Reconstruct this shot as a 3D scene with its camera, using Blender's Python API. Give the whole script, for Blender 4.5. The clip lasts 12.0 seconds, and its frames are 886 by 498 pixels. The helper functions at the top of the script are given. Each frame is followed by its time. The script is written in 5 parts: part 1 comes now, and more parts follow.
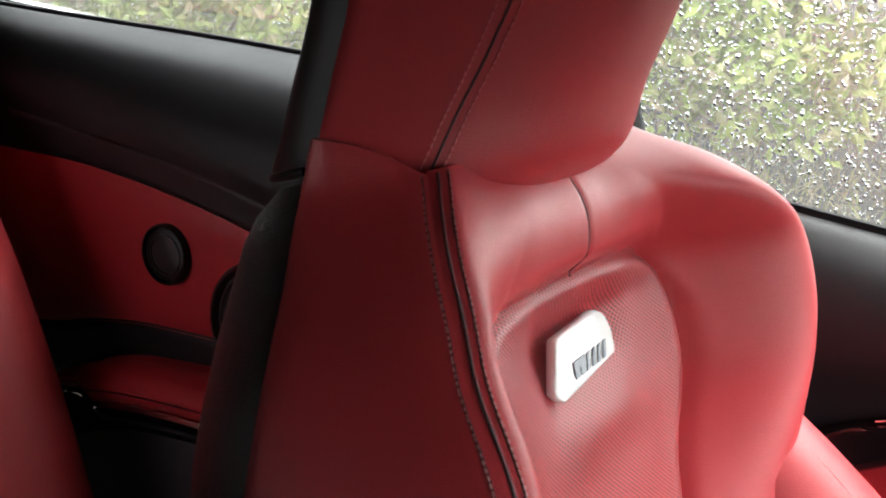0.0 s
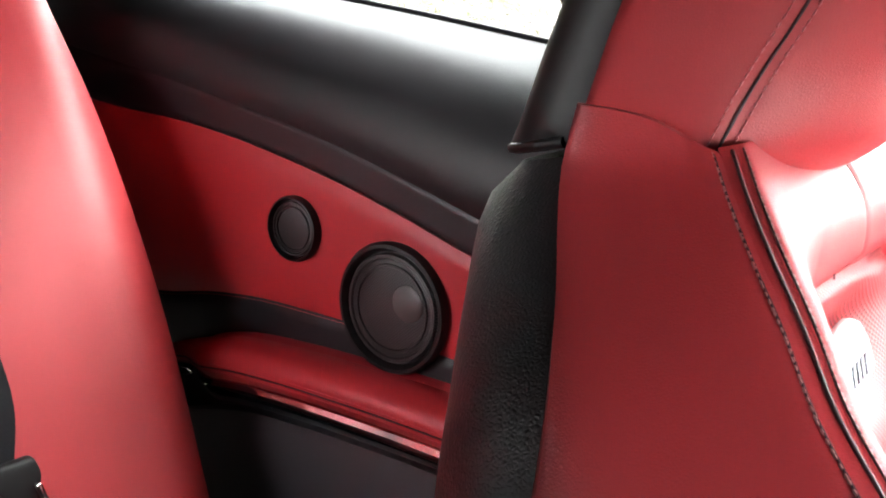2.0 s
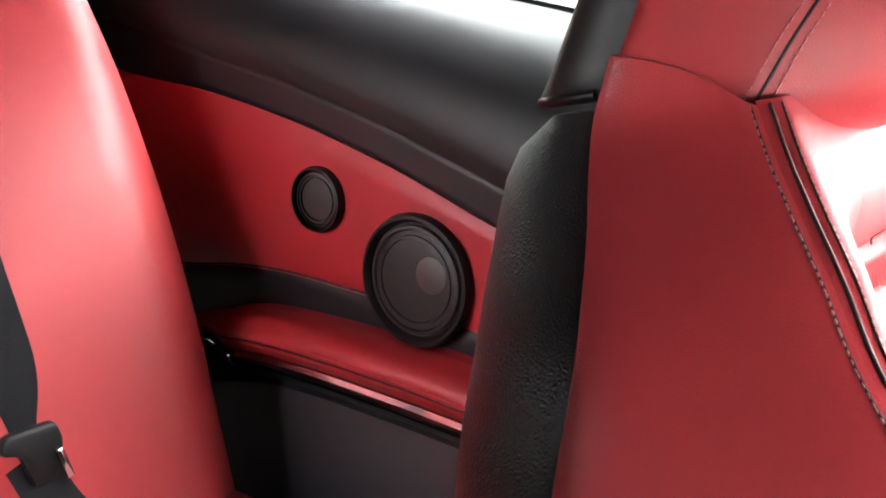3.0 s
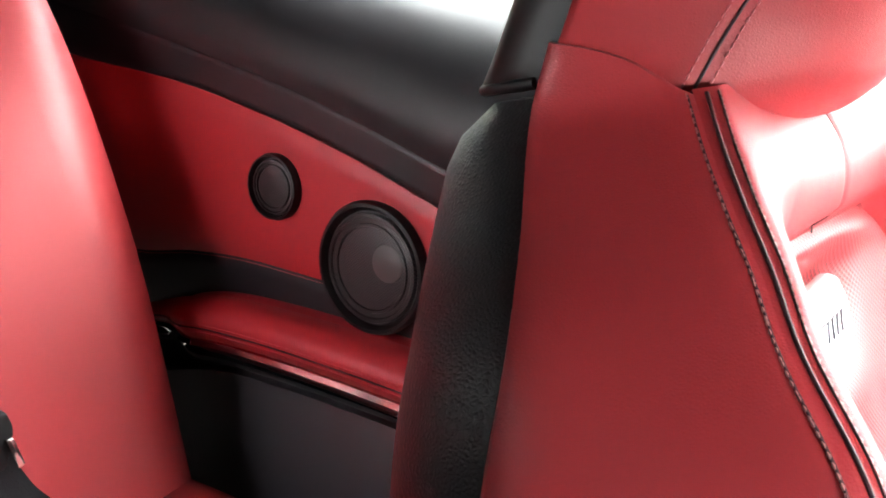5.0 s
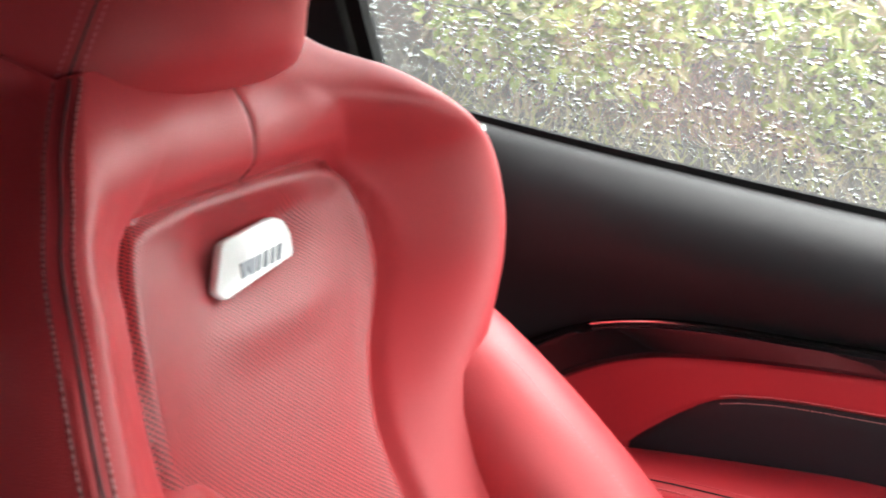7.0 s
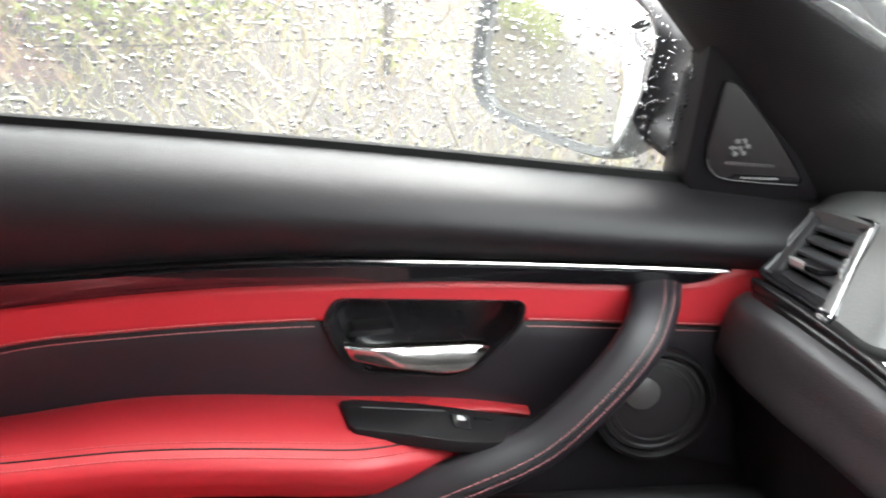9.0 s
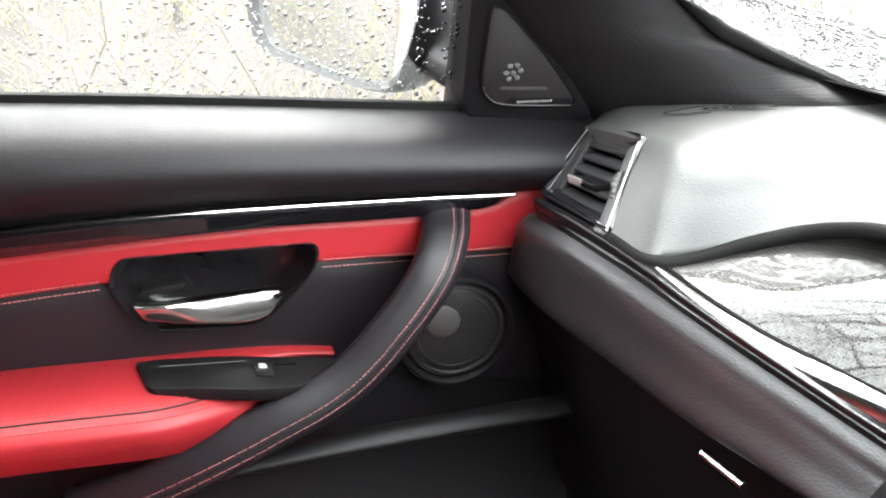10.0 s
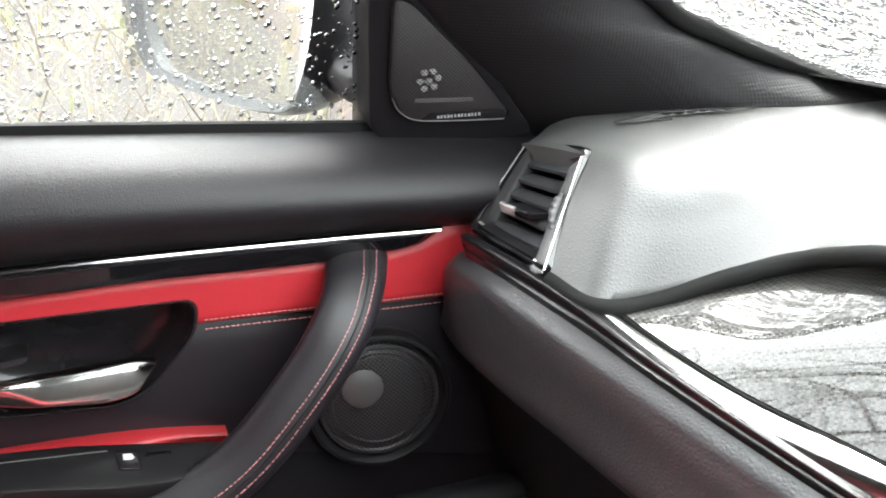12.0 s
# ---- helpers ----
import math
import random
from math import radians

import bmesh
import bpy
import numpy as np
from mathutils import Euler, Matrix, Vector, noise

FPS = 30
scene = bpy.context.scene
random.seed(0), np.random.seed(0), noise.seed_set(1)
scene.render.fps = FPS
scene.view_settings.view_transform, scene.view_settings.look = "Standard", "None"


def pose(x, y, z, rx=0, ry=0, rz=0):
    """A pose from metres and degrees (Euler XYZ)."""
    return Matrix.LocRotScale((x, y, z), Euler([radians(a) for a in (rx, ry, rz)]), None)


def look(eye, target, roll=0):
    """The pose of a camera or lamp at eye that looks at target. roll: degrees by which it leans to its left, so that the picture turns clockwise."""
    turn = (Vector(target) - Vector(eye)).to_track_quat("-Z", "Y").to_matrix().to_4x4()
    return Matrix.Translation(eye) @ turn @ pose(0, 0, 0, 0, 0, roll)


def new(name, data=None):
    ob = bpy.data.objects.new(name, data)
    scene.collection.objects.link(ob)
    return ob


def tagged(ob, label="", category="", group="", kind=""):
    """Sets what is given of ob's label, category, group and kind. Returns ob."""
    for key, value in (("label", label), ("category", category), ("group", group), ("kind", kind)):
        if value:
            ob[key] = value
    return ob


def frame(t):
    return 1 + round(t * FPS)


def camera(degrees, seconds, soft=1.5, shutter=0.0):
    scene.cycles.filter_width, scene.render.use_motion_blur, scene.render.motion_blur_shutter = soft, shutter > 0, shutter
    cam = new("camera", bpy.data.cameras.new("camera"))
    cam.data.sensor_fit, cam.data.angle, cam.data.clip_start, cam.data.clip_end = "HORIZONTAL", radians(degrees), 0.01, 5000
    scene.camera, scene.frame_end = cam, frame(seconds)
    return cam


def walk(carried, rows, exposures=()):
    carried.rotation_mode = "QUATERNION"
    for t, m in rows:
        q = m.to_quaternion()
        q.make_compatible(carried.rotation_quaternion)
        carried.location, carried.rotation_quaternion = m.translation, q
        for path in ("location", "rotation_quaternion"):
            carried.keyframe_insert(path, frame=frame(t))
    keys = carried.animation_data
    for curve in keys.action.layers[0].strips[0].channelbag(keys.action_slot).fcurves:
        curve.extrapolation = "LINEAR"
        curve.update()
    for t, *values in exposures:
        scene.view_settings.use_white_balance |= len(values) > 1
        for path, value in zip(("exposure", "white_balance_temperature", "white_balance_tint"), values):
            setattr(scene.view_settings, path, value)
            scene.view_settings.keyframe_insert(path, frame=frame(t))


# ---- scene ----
EXPOSURES = [(0, 2.4), (0.5, 2.6), (1.0, 3.1), (1.5, 3.85), (2.0, 4.28), (3.2, 4.43), (5.0, 4.38), (5.5, 4.05), (6.0, 3.5), (6.5, 2.95), (7.0, 2.46), (7.7, 2.52), (9.3, 3.02), (10.5, 3.14), (12, 2.98)]
cam = camera(46.0, 12.0, soft=1.9, shutter=0.3)
PATH = [
    (0, look((0.2518, -0.1282, 1.1664), (-0.1753, 0.5103, 0.9429), 2.47)),
    (0.5, look((0.2183, -0.1527, 1.1664), (-0.2065, 0.4846, 0.9353), 3.44)),
    (1, look((0.1889, -0.1477, 1.1584), (-0.2440, 0.4840, 0.9268), 3.96)),
    (1.5, look((0.1618, -0.1447, 1.1540), (-0.2801, 0.4793, 0.9187), 4.58)),
    (2, look((0.1352, -0.1267, 1.1399), (-0.3192, 0.4878, 0.9034), 4.60)),
    (2.5, look((0.1286, -0.1178, 1.1335), (-0.3377, 0.4830, 0.8855), 3.93)),
    (3, look((0.1316, -0.1228, 1.1247), (-0.3336, 0.4788, 0.8764), 4.99)),
    (5, look((0.1406, -0.1133, 1.1254), (-0.3044, 0.5005, 0.8702), 5.59)),
    (5.5, look((0.2127, -0.1889, 1.1480), (-0.2137, 0.4386, 0.8942), 6.26)),
    (6, look((0.2382, -0.1668, 1.1466), (-0.1827, 0.4659, 0.8966), 6.90)),
    (6.5, look((0.2940, -0.1432, 1.1492), (-0.0880, 0.5163, 0.9059), 4.72)),
    (7, look((0.3803, -0.0998, 1.1529), (0.0343, 0.5767, 0.9025), 2.65)),
    (7.5, look((0.4553, -0.0671, 1.1376), (0.1640, 0.6349, 0.8878), 0.34)),
    (7.7, look((0.4802, -0.0504, 1.1489), (0.2136, 0.6558, 0.8841), 0.62)),
    (9.3, look((0.4501, -0.0154, 1.1724), (0.6395, 0.6907, 0.8475), 2.84)),
    (9.5, look((0.4627, -0.0188, 1.1747), (0.6709, 0.6774, 0.8401), 2.46)),
    (10, look((0.4823, -0.0212, 1.1689), (0.7371, 0.6508, 0.8173), 2.12)),
    (10.5, look((0.5647, 0.0786, 1.1110), (0.7821, 0.7696, 0.7715), -0.41)),
    (11, look((0.5809, 0.0863, 1.1091), (0.8063, 0.7767, 0.7738), -0.85)),
    (11.5, look((0.5865, 0.0884, 1.1085), (0.8152, 0.7823, 0.7826), -1.00)),
    (12, look((0.5923, 0.0890, 1.1049), (0.8458, 0.7764, 0.7837), -0.50)),
]
walk(cam, PATH, EXPOSURES)

# ---- light ----
SUN_EL, SUN_AZ = radians(56), radians(40)
world = bpy.data.worlds.new("overcast_sky")
scene.world = world
world.use_nodes = True
wn, wl = world.node_tree.nodes, world.node_tree.links
sky = wn.new("ShaderNodeTexSky")
sky.sky_type, sky.sun_disc = "NISHITA", False
sky.sun_elevation, sky.sun_rotation = SUN_EL, SUN_AZ
sky.dust_density, sky.air_density = 4.0, 1.0
pale = wn.new("ShaderNodeHueSaturation")
pale.inputs["Saturation"].default_value = 0.12
# cloud evens the sky out
even = wn.new("ShaderNodeGamma")
even.inputs["Gamma"].default_value = 0.4
pale.inputs["Value"].default_value = 7.0
wl.new(sky.outputs["Color"], even.inputs["Color"])
wl.new(even.outputs["Color"], pale.inputs["Color"])
back = wn["Background"]
back.inputs["Strength"].default_value = 0.15
wl.new(pale.outputs["Color"], back.inputs["Color"])
sun_data = bpy.data.lights.new("overcast_sun", "SUN")
sun_data.energy, sun_data.angle, sun_data.color = 1.4, radians(45), (1.0, 0.97, 0.93)
sun = new("overcast_sun", sun_data)
sun.matrix_world = look((math.sin(SUN_AZ) * 5, math.cos(SUN_AZ) * 5, 5 * math.tan(SUN_EL)), (0, 0, 0))


# ---- materials ----
def mat(name, colour, rough=0.5, metal=0.0, grain=0.0, scale=600.0, kind="voronoi", vary=0.12, vary_scale=9.0, coat=0.0, spec=0.5, sheen=0.0, second=0.0, hole=0.0, flat="", deep=0.0006):
    """A surface with a fine relief at one scale and a slow change of tone and gloss at another."""
    m = bpy.data.materials.new(name)
    m.use_nodes = True
    n, l = m.node_tree.nodes, m.node_tree.links
    b = n["Principled BSDF"]
    b.inputs["Metallic"].default_value = metal
    b.inputs["Coat Weight"].default_value = coat
    b.inputs["Coat Roughness"].default_value = 0.03
    b.inputs["Specular IOR Level"].default_value = spec
    b.inputs["Sheen Weight"].default_value = sheen
    tc = n.new("ShaderNodeTexCoord")
    slow = n.new("ShaderNodeTexNoise")
    slow.inputs["Scale"].default_value, slow.inputs["Detail"].default_value = vary_scale, 5
    l.new(tc.outputs["Object"], slow.inputs["Vector"])
    mix = n.new("ShaderNodeMix")
    mix.data_type = "RGBA"
    mix.inputs["A"].default_value = (*[c * (1 - vary) for c in colour], 1)
    mix.inputs["B"].default_value = (*[min(1, c * (1 + vary)) for c in colour], 1)
    l.new(slow.outputs["Fac"], mix.inputs["Factor"])
    l.new(mix.outputs["Result"], b.inputs["Base Color"])
    ramp = n.new("ShaderNodeMapRange")
    ramp.inputs["To Min"].default_value, ramp.inputs["To Max"].default_value = max(0.02, rough * 0.85), min(1, rough * 1.15)
    l.new(slow.outputs["Fac"], ramp.inputs["Value"])
    l.new(ramp.outputs["Result"], b.inputs["Roughness"])
    if grain:
        if kind == "voronoi":
            fine = n.new("ShaderNodeTexVoronoi")
            fine.feature = "DISTANCE_TO_EDGE"
            out = fine.outputs["Distance"]
        elif kind == "dots":
            fine = n.new("ShaderNodeTexVoronoi")
            fine.inputs["Randomness"].default_value = 0.0
            out = fine.outputs["Distance"]
        else:
            fine = n.new("ShaderNodeTexNoise")
            fine.inputs["Detail"].default_value = 3
            out = fine.outputs["Fac"]
        fine.inputs["Scale"].default_value = scale
        if flat:
            # pattern laid in one plane, rows staggered
            lay = n.new("ShaderNodeMapping")
            lay.inputs["Rotation"].default_value = (0, 0, radians(45)) if flat == "UV" else (0, radians(45), 0)
            lay.inputs["Scale"].default_value = (1, 1, 0) if flat == "UV" else (1, 0, 1)
            l.new(tc.outputs["UV" if flat == "UV" else "Object"], lay.inputs["Vector"])
            l.new(lay.outputs["Vector"], fine.inputs["Vector"])
        else:
            l.new(tc.outputs["Object"], fine.inputs["Vector"])
        if hole:
            pit, dark = n.new("ShaderNodeMapRange"), n.new("ShaderNodeMix")
            pit.inputs["From Min"].default_value, pit.inputs["From Max"].default_value = hole, hole + 0.12
            dark.data_type = "RGBA"
            dark.inputs["A"].default_value = (*[c * 0.12 for c in colour], 1)
            l.new(out, pit.inputs["Value"])
            l.new(pit.outputs["Result"], dark.inputs["Factor"])
            l.new(mix.outputs["Result"], dark.inputs["B"])
            l.new(dark.outputs["Result"], b.inputs["Base Color"])
        bump = n.new("ShaderNodeBump")
        bump.inputs["Strength"].default_value, bump.inputs["Distance"].default_value = grain, deep
        l.new(out, bump.inputs["Height"])
        last = bump
        if second:
            crease = n.new("ShaderNodeTexNoise")
            crease.inputs["Scale"].default_value, crease.inputs["Detail"].default_value = 28, 4
            l.new(tc.outputs["Object"], crease.inputs["Vector"])
            wide = n.new("ShaderNodeBump")
            wide.inputs["Strength"].default_value, wide.inputs["Distance"].default_value = second, 0.004
            l.new(crease.outputs["Fac"], wide.inputs["Height"])
            l.new(bump.outputs["Normal"], wide.inputs["Normal"])
            last = wide
        l.new(last.outputs["Normal"], b.inputs["Normal"])
    return m


RED = (0.42, 0.034, 0.041)
red_leather = mat("red_leather", RED, 0.48, grain=0.28, scale=700, vary=0.08, second=0.07, spec=0.5)
red_perforated = mat("red_perforated_leather", RED, 0.45, grain=0.6, scale=400, kind="dots", vary=0.08, hole=0.29, flat="UV", spec=0.6)
red_smooth = mat("red_panel_leather", (0.35, 0.016, 0.023), 0.47, grain=0.15, scale=900, vary=0.08, second=0.04)
black_leather = mat("black_leather", (0.0115, 0.0098, 0.0122), 0.42, grain=0.3, scale=700, vary=0.2, second=0.05, spec=0.4)
black_soft = mat("black_soft_plastic", (0.0098, 0.009, 0.0105), 0.47, grain=0.38, scale=620, vary=0.2, second=0.08, spec=0.31)
side_plastic = mat("charcoal_side_plastic", (0.034, 0.030, 0.035), 0.5, grain=0.3, scale=620, vary=0.15, second=0.05)
black_plain = mat("black_fine_plastic", (0.007, 0.0066, 0.0074), 0.45, grain=0.12, scale=1200, kind="noise", vary=0.2, spec=0.25)
bowl_plastic = mat("smooth_black_plastic", (0.008, 0.0075, 0.0085), 0.27, vary=0.15)
shell_plastic = mat("black_grained_shell", (0.018, 0.018, 0.019), 0.40, grain=0.55, scale=500, vary=0.2, second=0.12, deep=0.0009)
slat_grey = mat("vent_slat", (0.034, 0.034, 0.036), 0.38, grain=0.1, scale=900, vary=0.1)
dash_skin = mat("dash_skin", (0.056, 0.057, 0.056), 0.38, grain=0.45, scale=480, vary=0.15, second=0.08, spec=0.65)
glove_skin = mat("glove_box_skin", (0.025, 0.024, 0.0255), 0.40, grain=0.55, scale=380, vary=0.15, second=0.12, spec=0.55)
ledge_black = mat("piano_black_ledge", (0.005, 0.0048, 0.0052), 0.24, vary=0.1, spec=0.4)
gloss_black = mat("gloss_black", (0.006, 0.006, 0.007), 0.06, coat=1.0, vary=0.1)
chrome = mat("satin_chrome", (0.75, 0.74, 0.72), 0.14, metal=1.0, vary=0.05)
silver = mat("silver_plastic", (0.45, 0.45, 0.44), 0.3, metal=0.6, vary=0.06)
satin_grey = mat("satin_grey", (0.07, 0.07, 0.07), 0.5, metal=0.1, vary=0.06)
badge_white = mat("badge_white", (0.75, 0.76, 0.75), 0.2, vary=0.03, coat=0.5)
seam_dark = mat("seam_dark", (0.05, 0.014, 0.02), 0.6, vary=0.1)
stitch_deep = mat("stitch_deep_red", (0.52, 0.10, 0.11), 0.6, vary=0.1)
badge_grey = mat("badge_grey", (0.1, 0.11, 0.14), 0.3, vary=0.05)
mark_pale = mat("mark_pale", (0.5, 0.5, 0.5), 0.5, vary=0.03)
stitch_red = mat("stitch_red", (0.45, 0.07, 0.08), 0.6, vary=0.1)
stitch_pale = mat("stitch_pale_red", (0.48, 0.2, 0.2), 0.6, vary=0.1)
rubber = mat("black_rubber", (0.006, 0.006, 0.006), 0.75, grain=0.2, scale=300, kind="noise", vary=0.2, spec=0.12)
webbing = mat("belt_webbing", (0.011, 0.011, 0.013), 0.8, grain=0.6, scale=500, kind="noise", vary=0.15, spec=0.12)
pillar_cloth = mat("pillar_cloth", (0.0085, 0.008, 0.0088), 0.55, grain=0.6, scale=420, kind="dots", vary=0.25, spec=0.22)
sail_plastic = mat("matt_black_plastic", (0.005, 0.0045, 0.0052), 0.5, grain=0.1, scale=1200, kind="noise", vary=0.2, spec=0.12)
grille_mesh = mat("grille_mesh", (0.045, 0.042, 0.045), 0.4, metal=0.3, grain=0.8, scale=440, kind="dots", vary=0.1, hole=0.36, flat="XZ")
tweeter_mesh = mat("tweeter_mesh", (0.011, 0.0085, 0.0095), 0.5, metal=0.15, grain=0.6, scale=560, kind="dots", vary=0.1, hole=0.26, flat="XZ")
petal_mesh = mat("tweeter_petal_mesh", (0.085, 0.082, 0.082), 0.42, metal=0.4, grain=0.6, scale=560, kind="dots", vary=0.1, hole=0.26, flat="XZ")
mark_grey = mat("mark_grey", (0.22, 0.22, 0.22), 0.5, vary=0.03)
cone_grey = mat("speaker_cone", (0.06, 0.055, 0.055), 0.5, vary=0.15)
carpet = mat("dark_carpet", (0.012, 0.012, 0.012), 0.95, grain=1.0, scale=300, kind="noise", vary=0.3, spec=0.05)
headliner = mat("headliner_cloth", (0.03, 0.03, 0.03), 0.95, grain=0.4, scale=400, kind="noise", vary=0.1, spec=0.05)
cabin_cloth = mat("black_cabin_cloth", (0.045, 0.044, 0.044), 1.0, grain=0.4, scale=400, kind="noise", vary=0.2, spec=0.0)
body_paint = mat("dark_car_paint", (0.01, 0.01, 0.012), 0.1, coat=1.0, vary=0.1)
housing_black = mat("wet_black_housing", (0.012, 0.012, 0.013), 0.34, vary=0.2, grain=0.2, scale=500, spec=0.4)
mirror_mat = mat("mirror_silver", (0.85, 0.86, 0.86), 0.02, metal=1.0, vary=0.02)


def carbon():
    """Twill-woven carbon under clear lacquer."""
    m = mat("carbon_fibre", (0.02, 0.02, 0.02), 0.35, coat=0.7, vary=0.1, spec=0.1)
    m.node_tree.nodes["Principled BSDF"].inputs["Coat IOR"].default_value = 1.7
    n, l = m.node_tree.nodes, m.node_tree.links
    tc = n.new("ShaderNodeTexCoord")
    turn = n.new("ShaderNodeMapping")
    turn.inputs["Rotation"].default_value = (0, 0, radians(45))
    l.new(tc.outputs["Object"], turn.inputs["Vector"])
    chk = n.new("ShaderNodeTexChecker")
    chk.inputs["Scale"].default_value = 500
    chk.inputs["Color1"].default_value, chk.inputs["Color2"].default_value = (0.006, 0.006, 0.006, 1), (0.03, 0.029, 0.027, 1)
    l.new(turn.outputs["Vector"], chk.inputs["Vector"])
    l.new(chk.outputs["Color"], n["Principled BSDF"].inputs["Base Color"])
    return m


carbon_fibre = carbon()


def glass(name, tint=(0.93, 0.96, 0.95), haze=0.012, ior=1.35, glint=0.4):
    m = bpy.data.materials.new(name)
    m.use_nodes = True
    n, l = m.node_tree.nodes, m.node_tree.links
    n.remove(n["Principled BSDF"])
    clear, gloss = n.new("ShaderNodeBsdfTransparent"), n.new("ShaderNodeBsdfGlossy")
    clear.inputs["Color"].default_value, gloss.inputs["Roughness"].default_value = (*tint, 1), 0.01
    fr, mix = n.new("ShaderNodeFresnel"), n.new("ShaderNodeMixShader")
    fr.inputs["IOR"].default_value = ior
    most = n.new("ShaderNodeMath")
    most.operation, most.inputs[1].default_value = "MINIMUM", glint
    l.new(fr.outputs["Fac"], most.inputs[0])
    l.new(most.outputs["Value"], mix.inputs["Fac"])
    l.new(clear.outputs["BSDF"], mix.inputs[1])
    l.new(gloss.outputs["BSDF"], mix.inputs[2])
    # a translucent share adds a pale veil, standing in for wet glass scattering daylight
    veil, wet = n.new("ShaderNodeBsdfTranslucent"), n.new("ShaderNodeMixShader")
    veil.inputs["Color"].default_value, wet.inputs["Fac"].default_value = (0.9, 0.92, 0.92, 1), haze
    l.new(mix.outputs["Shader"], wet.inputs[1])
    l.new(veil.outputs["BSDF"], wet.inputs[2])
    l.new(wet.outputs["Shader"], n["Material Output"].inputs["Surface"])
    return m


window_glass = glass("window_glass", haze=0.016)
screen_glass = glass("screen_glass", haze=0.012, ior=1.12, glint=0.08)


def water_drop():
    m = bpy.data.materials.new("rain_water")
    m.use_nodes = True
    n, l = m.node_tree.nodes, m.node_tree.links
    n.remove(n["Principled BSDF"])
    g = n.new("ShaderNodeBsdfRefraction")
    g.inputs["IOR"].default_value, g.inputs["Roughness"].default_value = 1.33, 0.02
    gl, mix = n.new("ShaderNodeBsdfGlossy"), n.new("ShaderNodeMixShader")
    gl.inputs["Roughness"].default_value, mix.inputs["Fac"].default_value = 0.05, 0.12
    l.new(g.outputs["BSDF"], mix.inputs[1])
    l.new(gl.outputs["BSDF"], mix.inputs[2])
    l.new(mix.outputs["Shader"], n["Material Output"].inputs["Surface"])
    return m


rain_water = water_drop()


def foliage(name, a, b, c):
    """Leaves and stalks that differ from clump to clump."""
    m = bpy.data.materials.new(name)
    m.use_nodes = True
    n, l = m.node_tree.nodes, m.node_tree.links
    geo, ramp = n.new("ShaderNodeNewGeometry"), n.new("ShaderNodeValToRGB")
    ramp.color_ramp.elements[0].color, ramp.color_ramp.elements[1].color = (*a, 1), (*c, 1)
    mid = ramp.color_ramp.elements.new(0.5)
    mid.color = (*b, 1)
    l.new(geo.outputs["Random Per Island"], ramp.inputs["Fac"])
    bs = n["Principled BSDF"]
    bs.inputs["Roughness"].default_value, bs.inputs["Specular IOR Level"].default_value = 0.6, 0.3
    l.new(ramp.outputs["Color"], bs.inputs["Base Color"])
    return m


# ---- building helpers ----
def spl(*pairs):
    """A smooth curve through a few (x, y) pairs, straight beyond its ends."""
    xs, ys = np.array([p[0] for p in pairs], float), np.array([p[1] for p in pairs], float)
    d = np.diff(ys) / np.diff(xs)
    m = np.r_[d[0], (d[1:] + d[:-1]) / 2, d[-1]]

    def f(x):
        i = int(np.clip(np.searchsorted(xs, x) - 1, 0, len(xs) - 2))
        h = xs[i + 1] - xs[i]
        t = (x - xs[i]) / h
        if t < 0:
            return float(ys[0] + m[0] * (x - xs[0]))
        if t > 1:
            return float(ys[-1] + m[-1] * (x - xs[-1]))
        return float((2 * t**3 - 3 * t**2 + 1) * ys[i] + (t**3 - 2 * t**2 + t) * h * m[i] + (3 * t**2 - 2 * t**3) * ys[i + 1] + (t**3 - t**2) * h * m[i + 1])

    return f


def spl3(points):
    """A smooth space curve through points, from 0 to 1."""
    ts = np.linspace(0, 1, len(points))
    fs = [spl(*[(t, p[k]) for t, p in zip(ts, points)]) for k in range(3)]
    return lambda t: Vector((fs[0](t), fs[1](t), fs[2](t)))


def ss(a, b, x):
    t = min(1.0, max(0.0, (x - a) / (b - a)))
    return t * t * (3 - 2 * t)


def mesh_of(name, verts, faces, material, smooth=True):
    me = bpy.data.meshes.new(name)
    me.from_pydata([tuple(v) for v in verts], [], faces)
    me.validate()
    b = bmesh.new()
    b.from_mesh(me)
    bmesh.ops.remove_doubles(b, verts=b.verts, dist=1e-5)
    bmesh.ops.recalc_face_normals(b, faces=b.faces)
    b.to_mesh(me)
    b.free()
    me.materials.append(material)
    if smooth:
        for p in me.polygons:
            p.use_smooth = True
        me.set_sharp_from_angle(angle=radians(50))
    return me


def thing(name, label, category, group="", kind="", at=(0, 0, 0)):
    ob = new(name)
    ob.location = at
    ob.empty_display_size = 0.05
    return tagged(ob, label, category, group, kind)


def put(name, me, parent=None, label="", kind=""):
    ob = new(name, me)
    if parent is not None:
        ob.parent = parent
        chain, p = Vector((0, 0, 0)), parent
        while p is not None:
            chain += p.location
            p = p.parent
        ob.location = -chain
    if label or kind:
        tagged(ob, label, kind=kind)
    return ob


def grid(f, nu, nv, close_u=False, close_v=False):
    """Points and faces of a sheet f(s, t), s and t from 0 to 1."""
    v = [f(i / (nu if close_u else nu - 1), j / (nv if close_v else nv - 1)) for i in range(nu) for j in range(nv)]
    fa = []
    for i in range(nu if close_u else nu - 1):
        for j in range(nv if close_v else nv - 1):
            i2, j2 = (i + 1) % nu, (j + 1) % nv
            fa.append((i * nv + j, i2 * nv + j, i2 * nv + j2, i * nv + j2))
    return v, fa


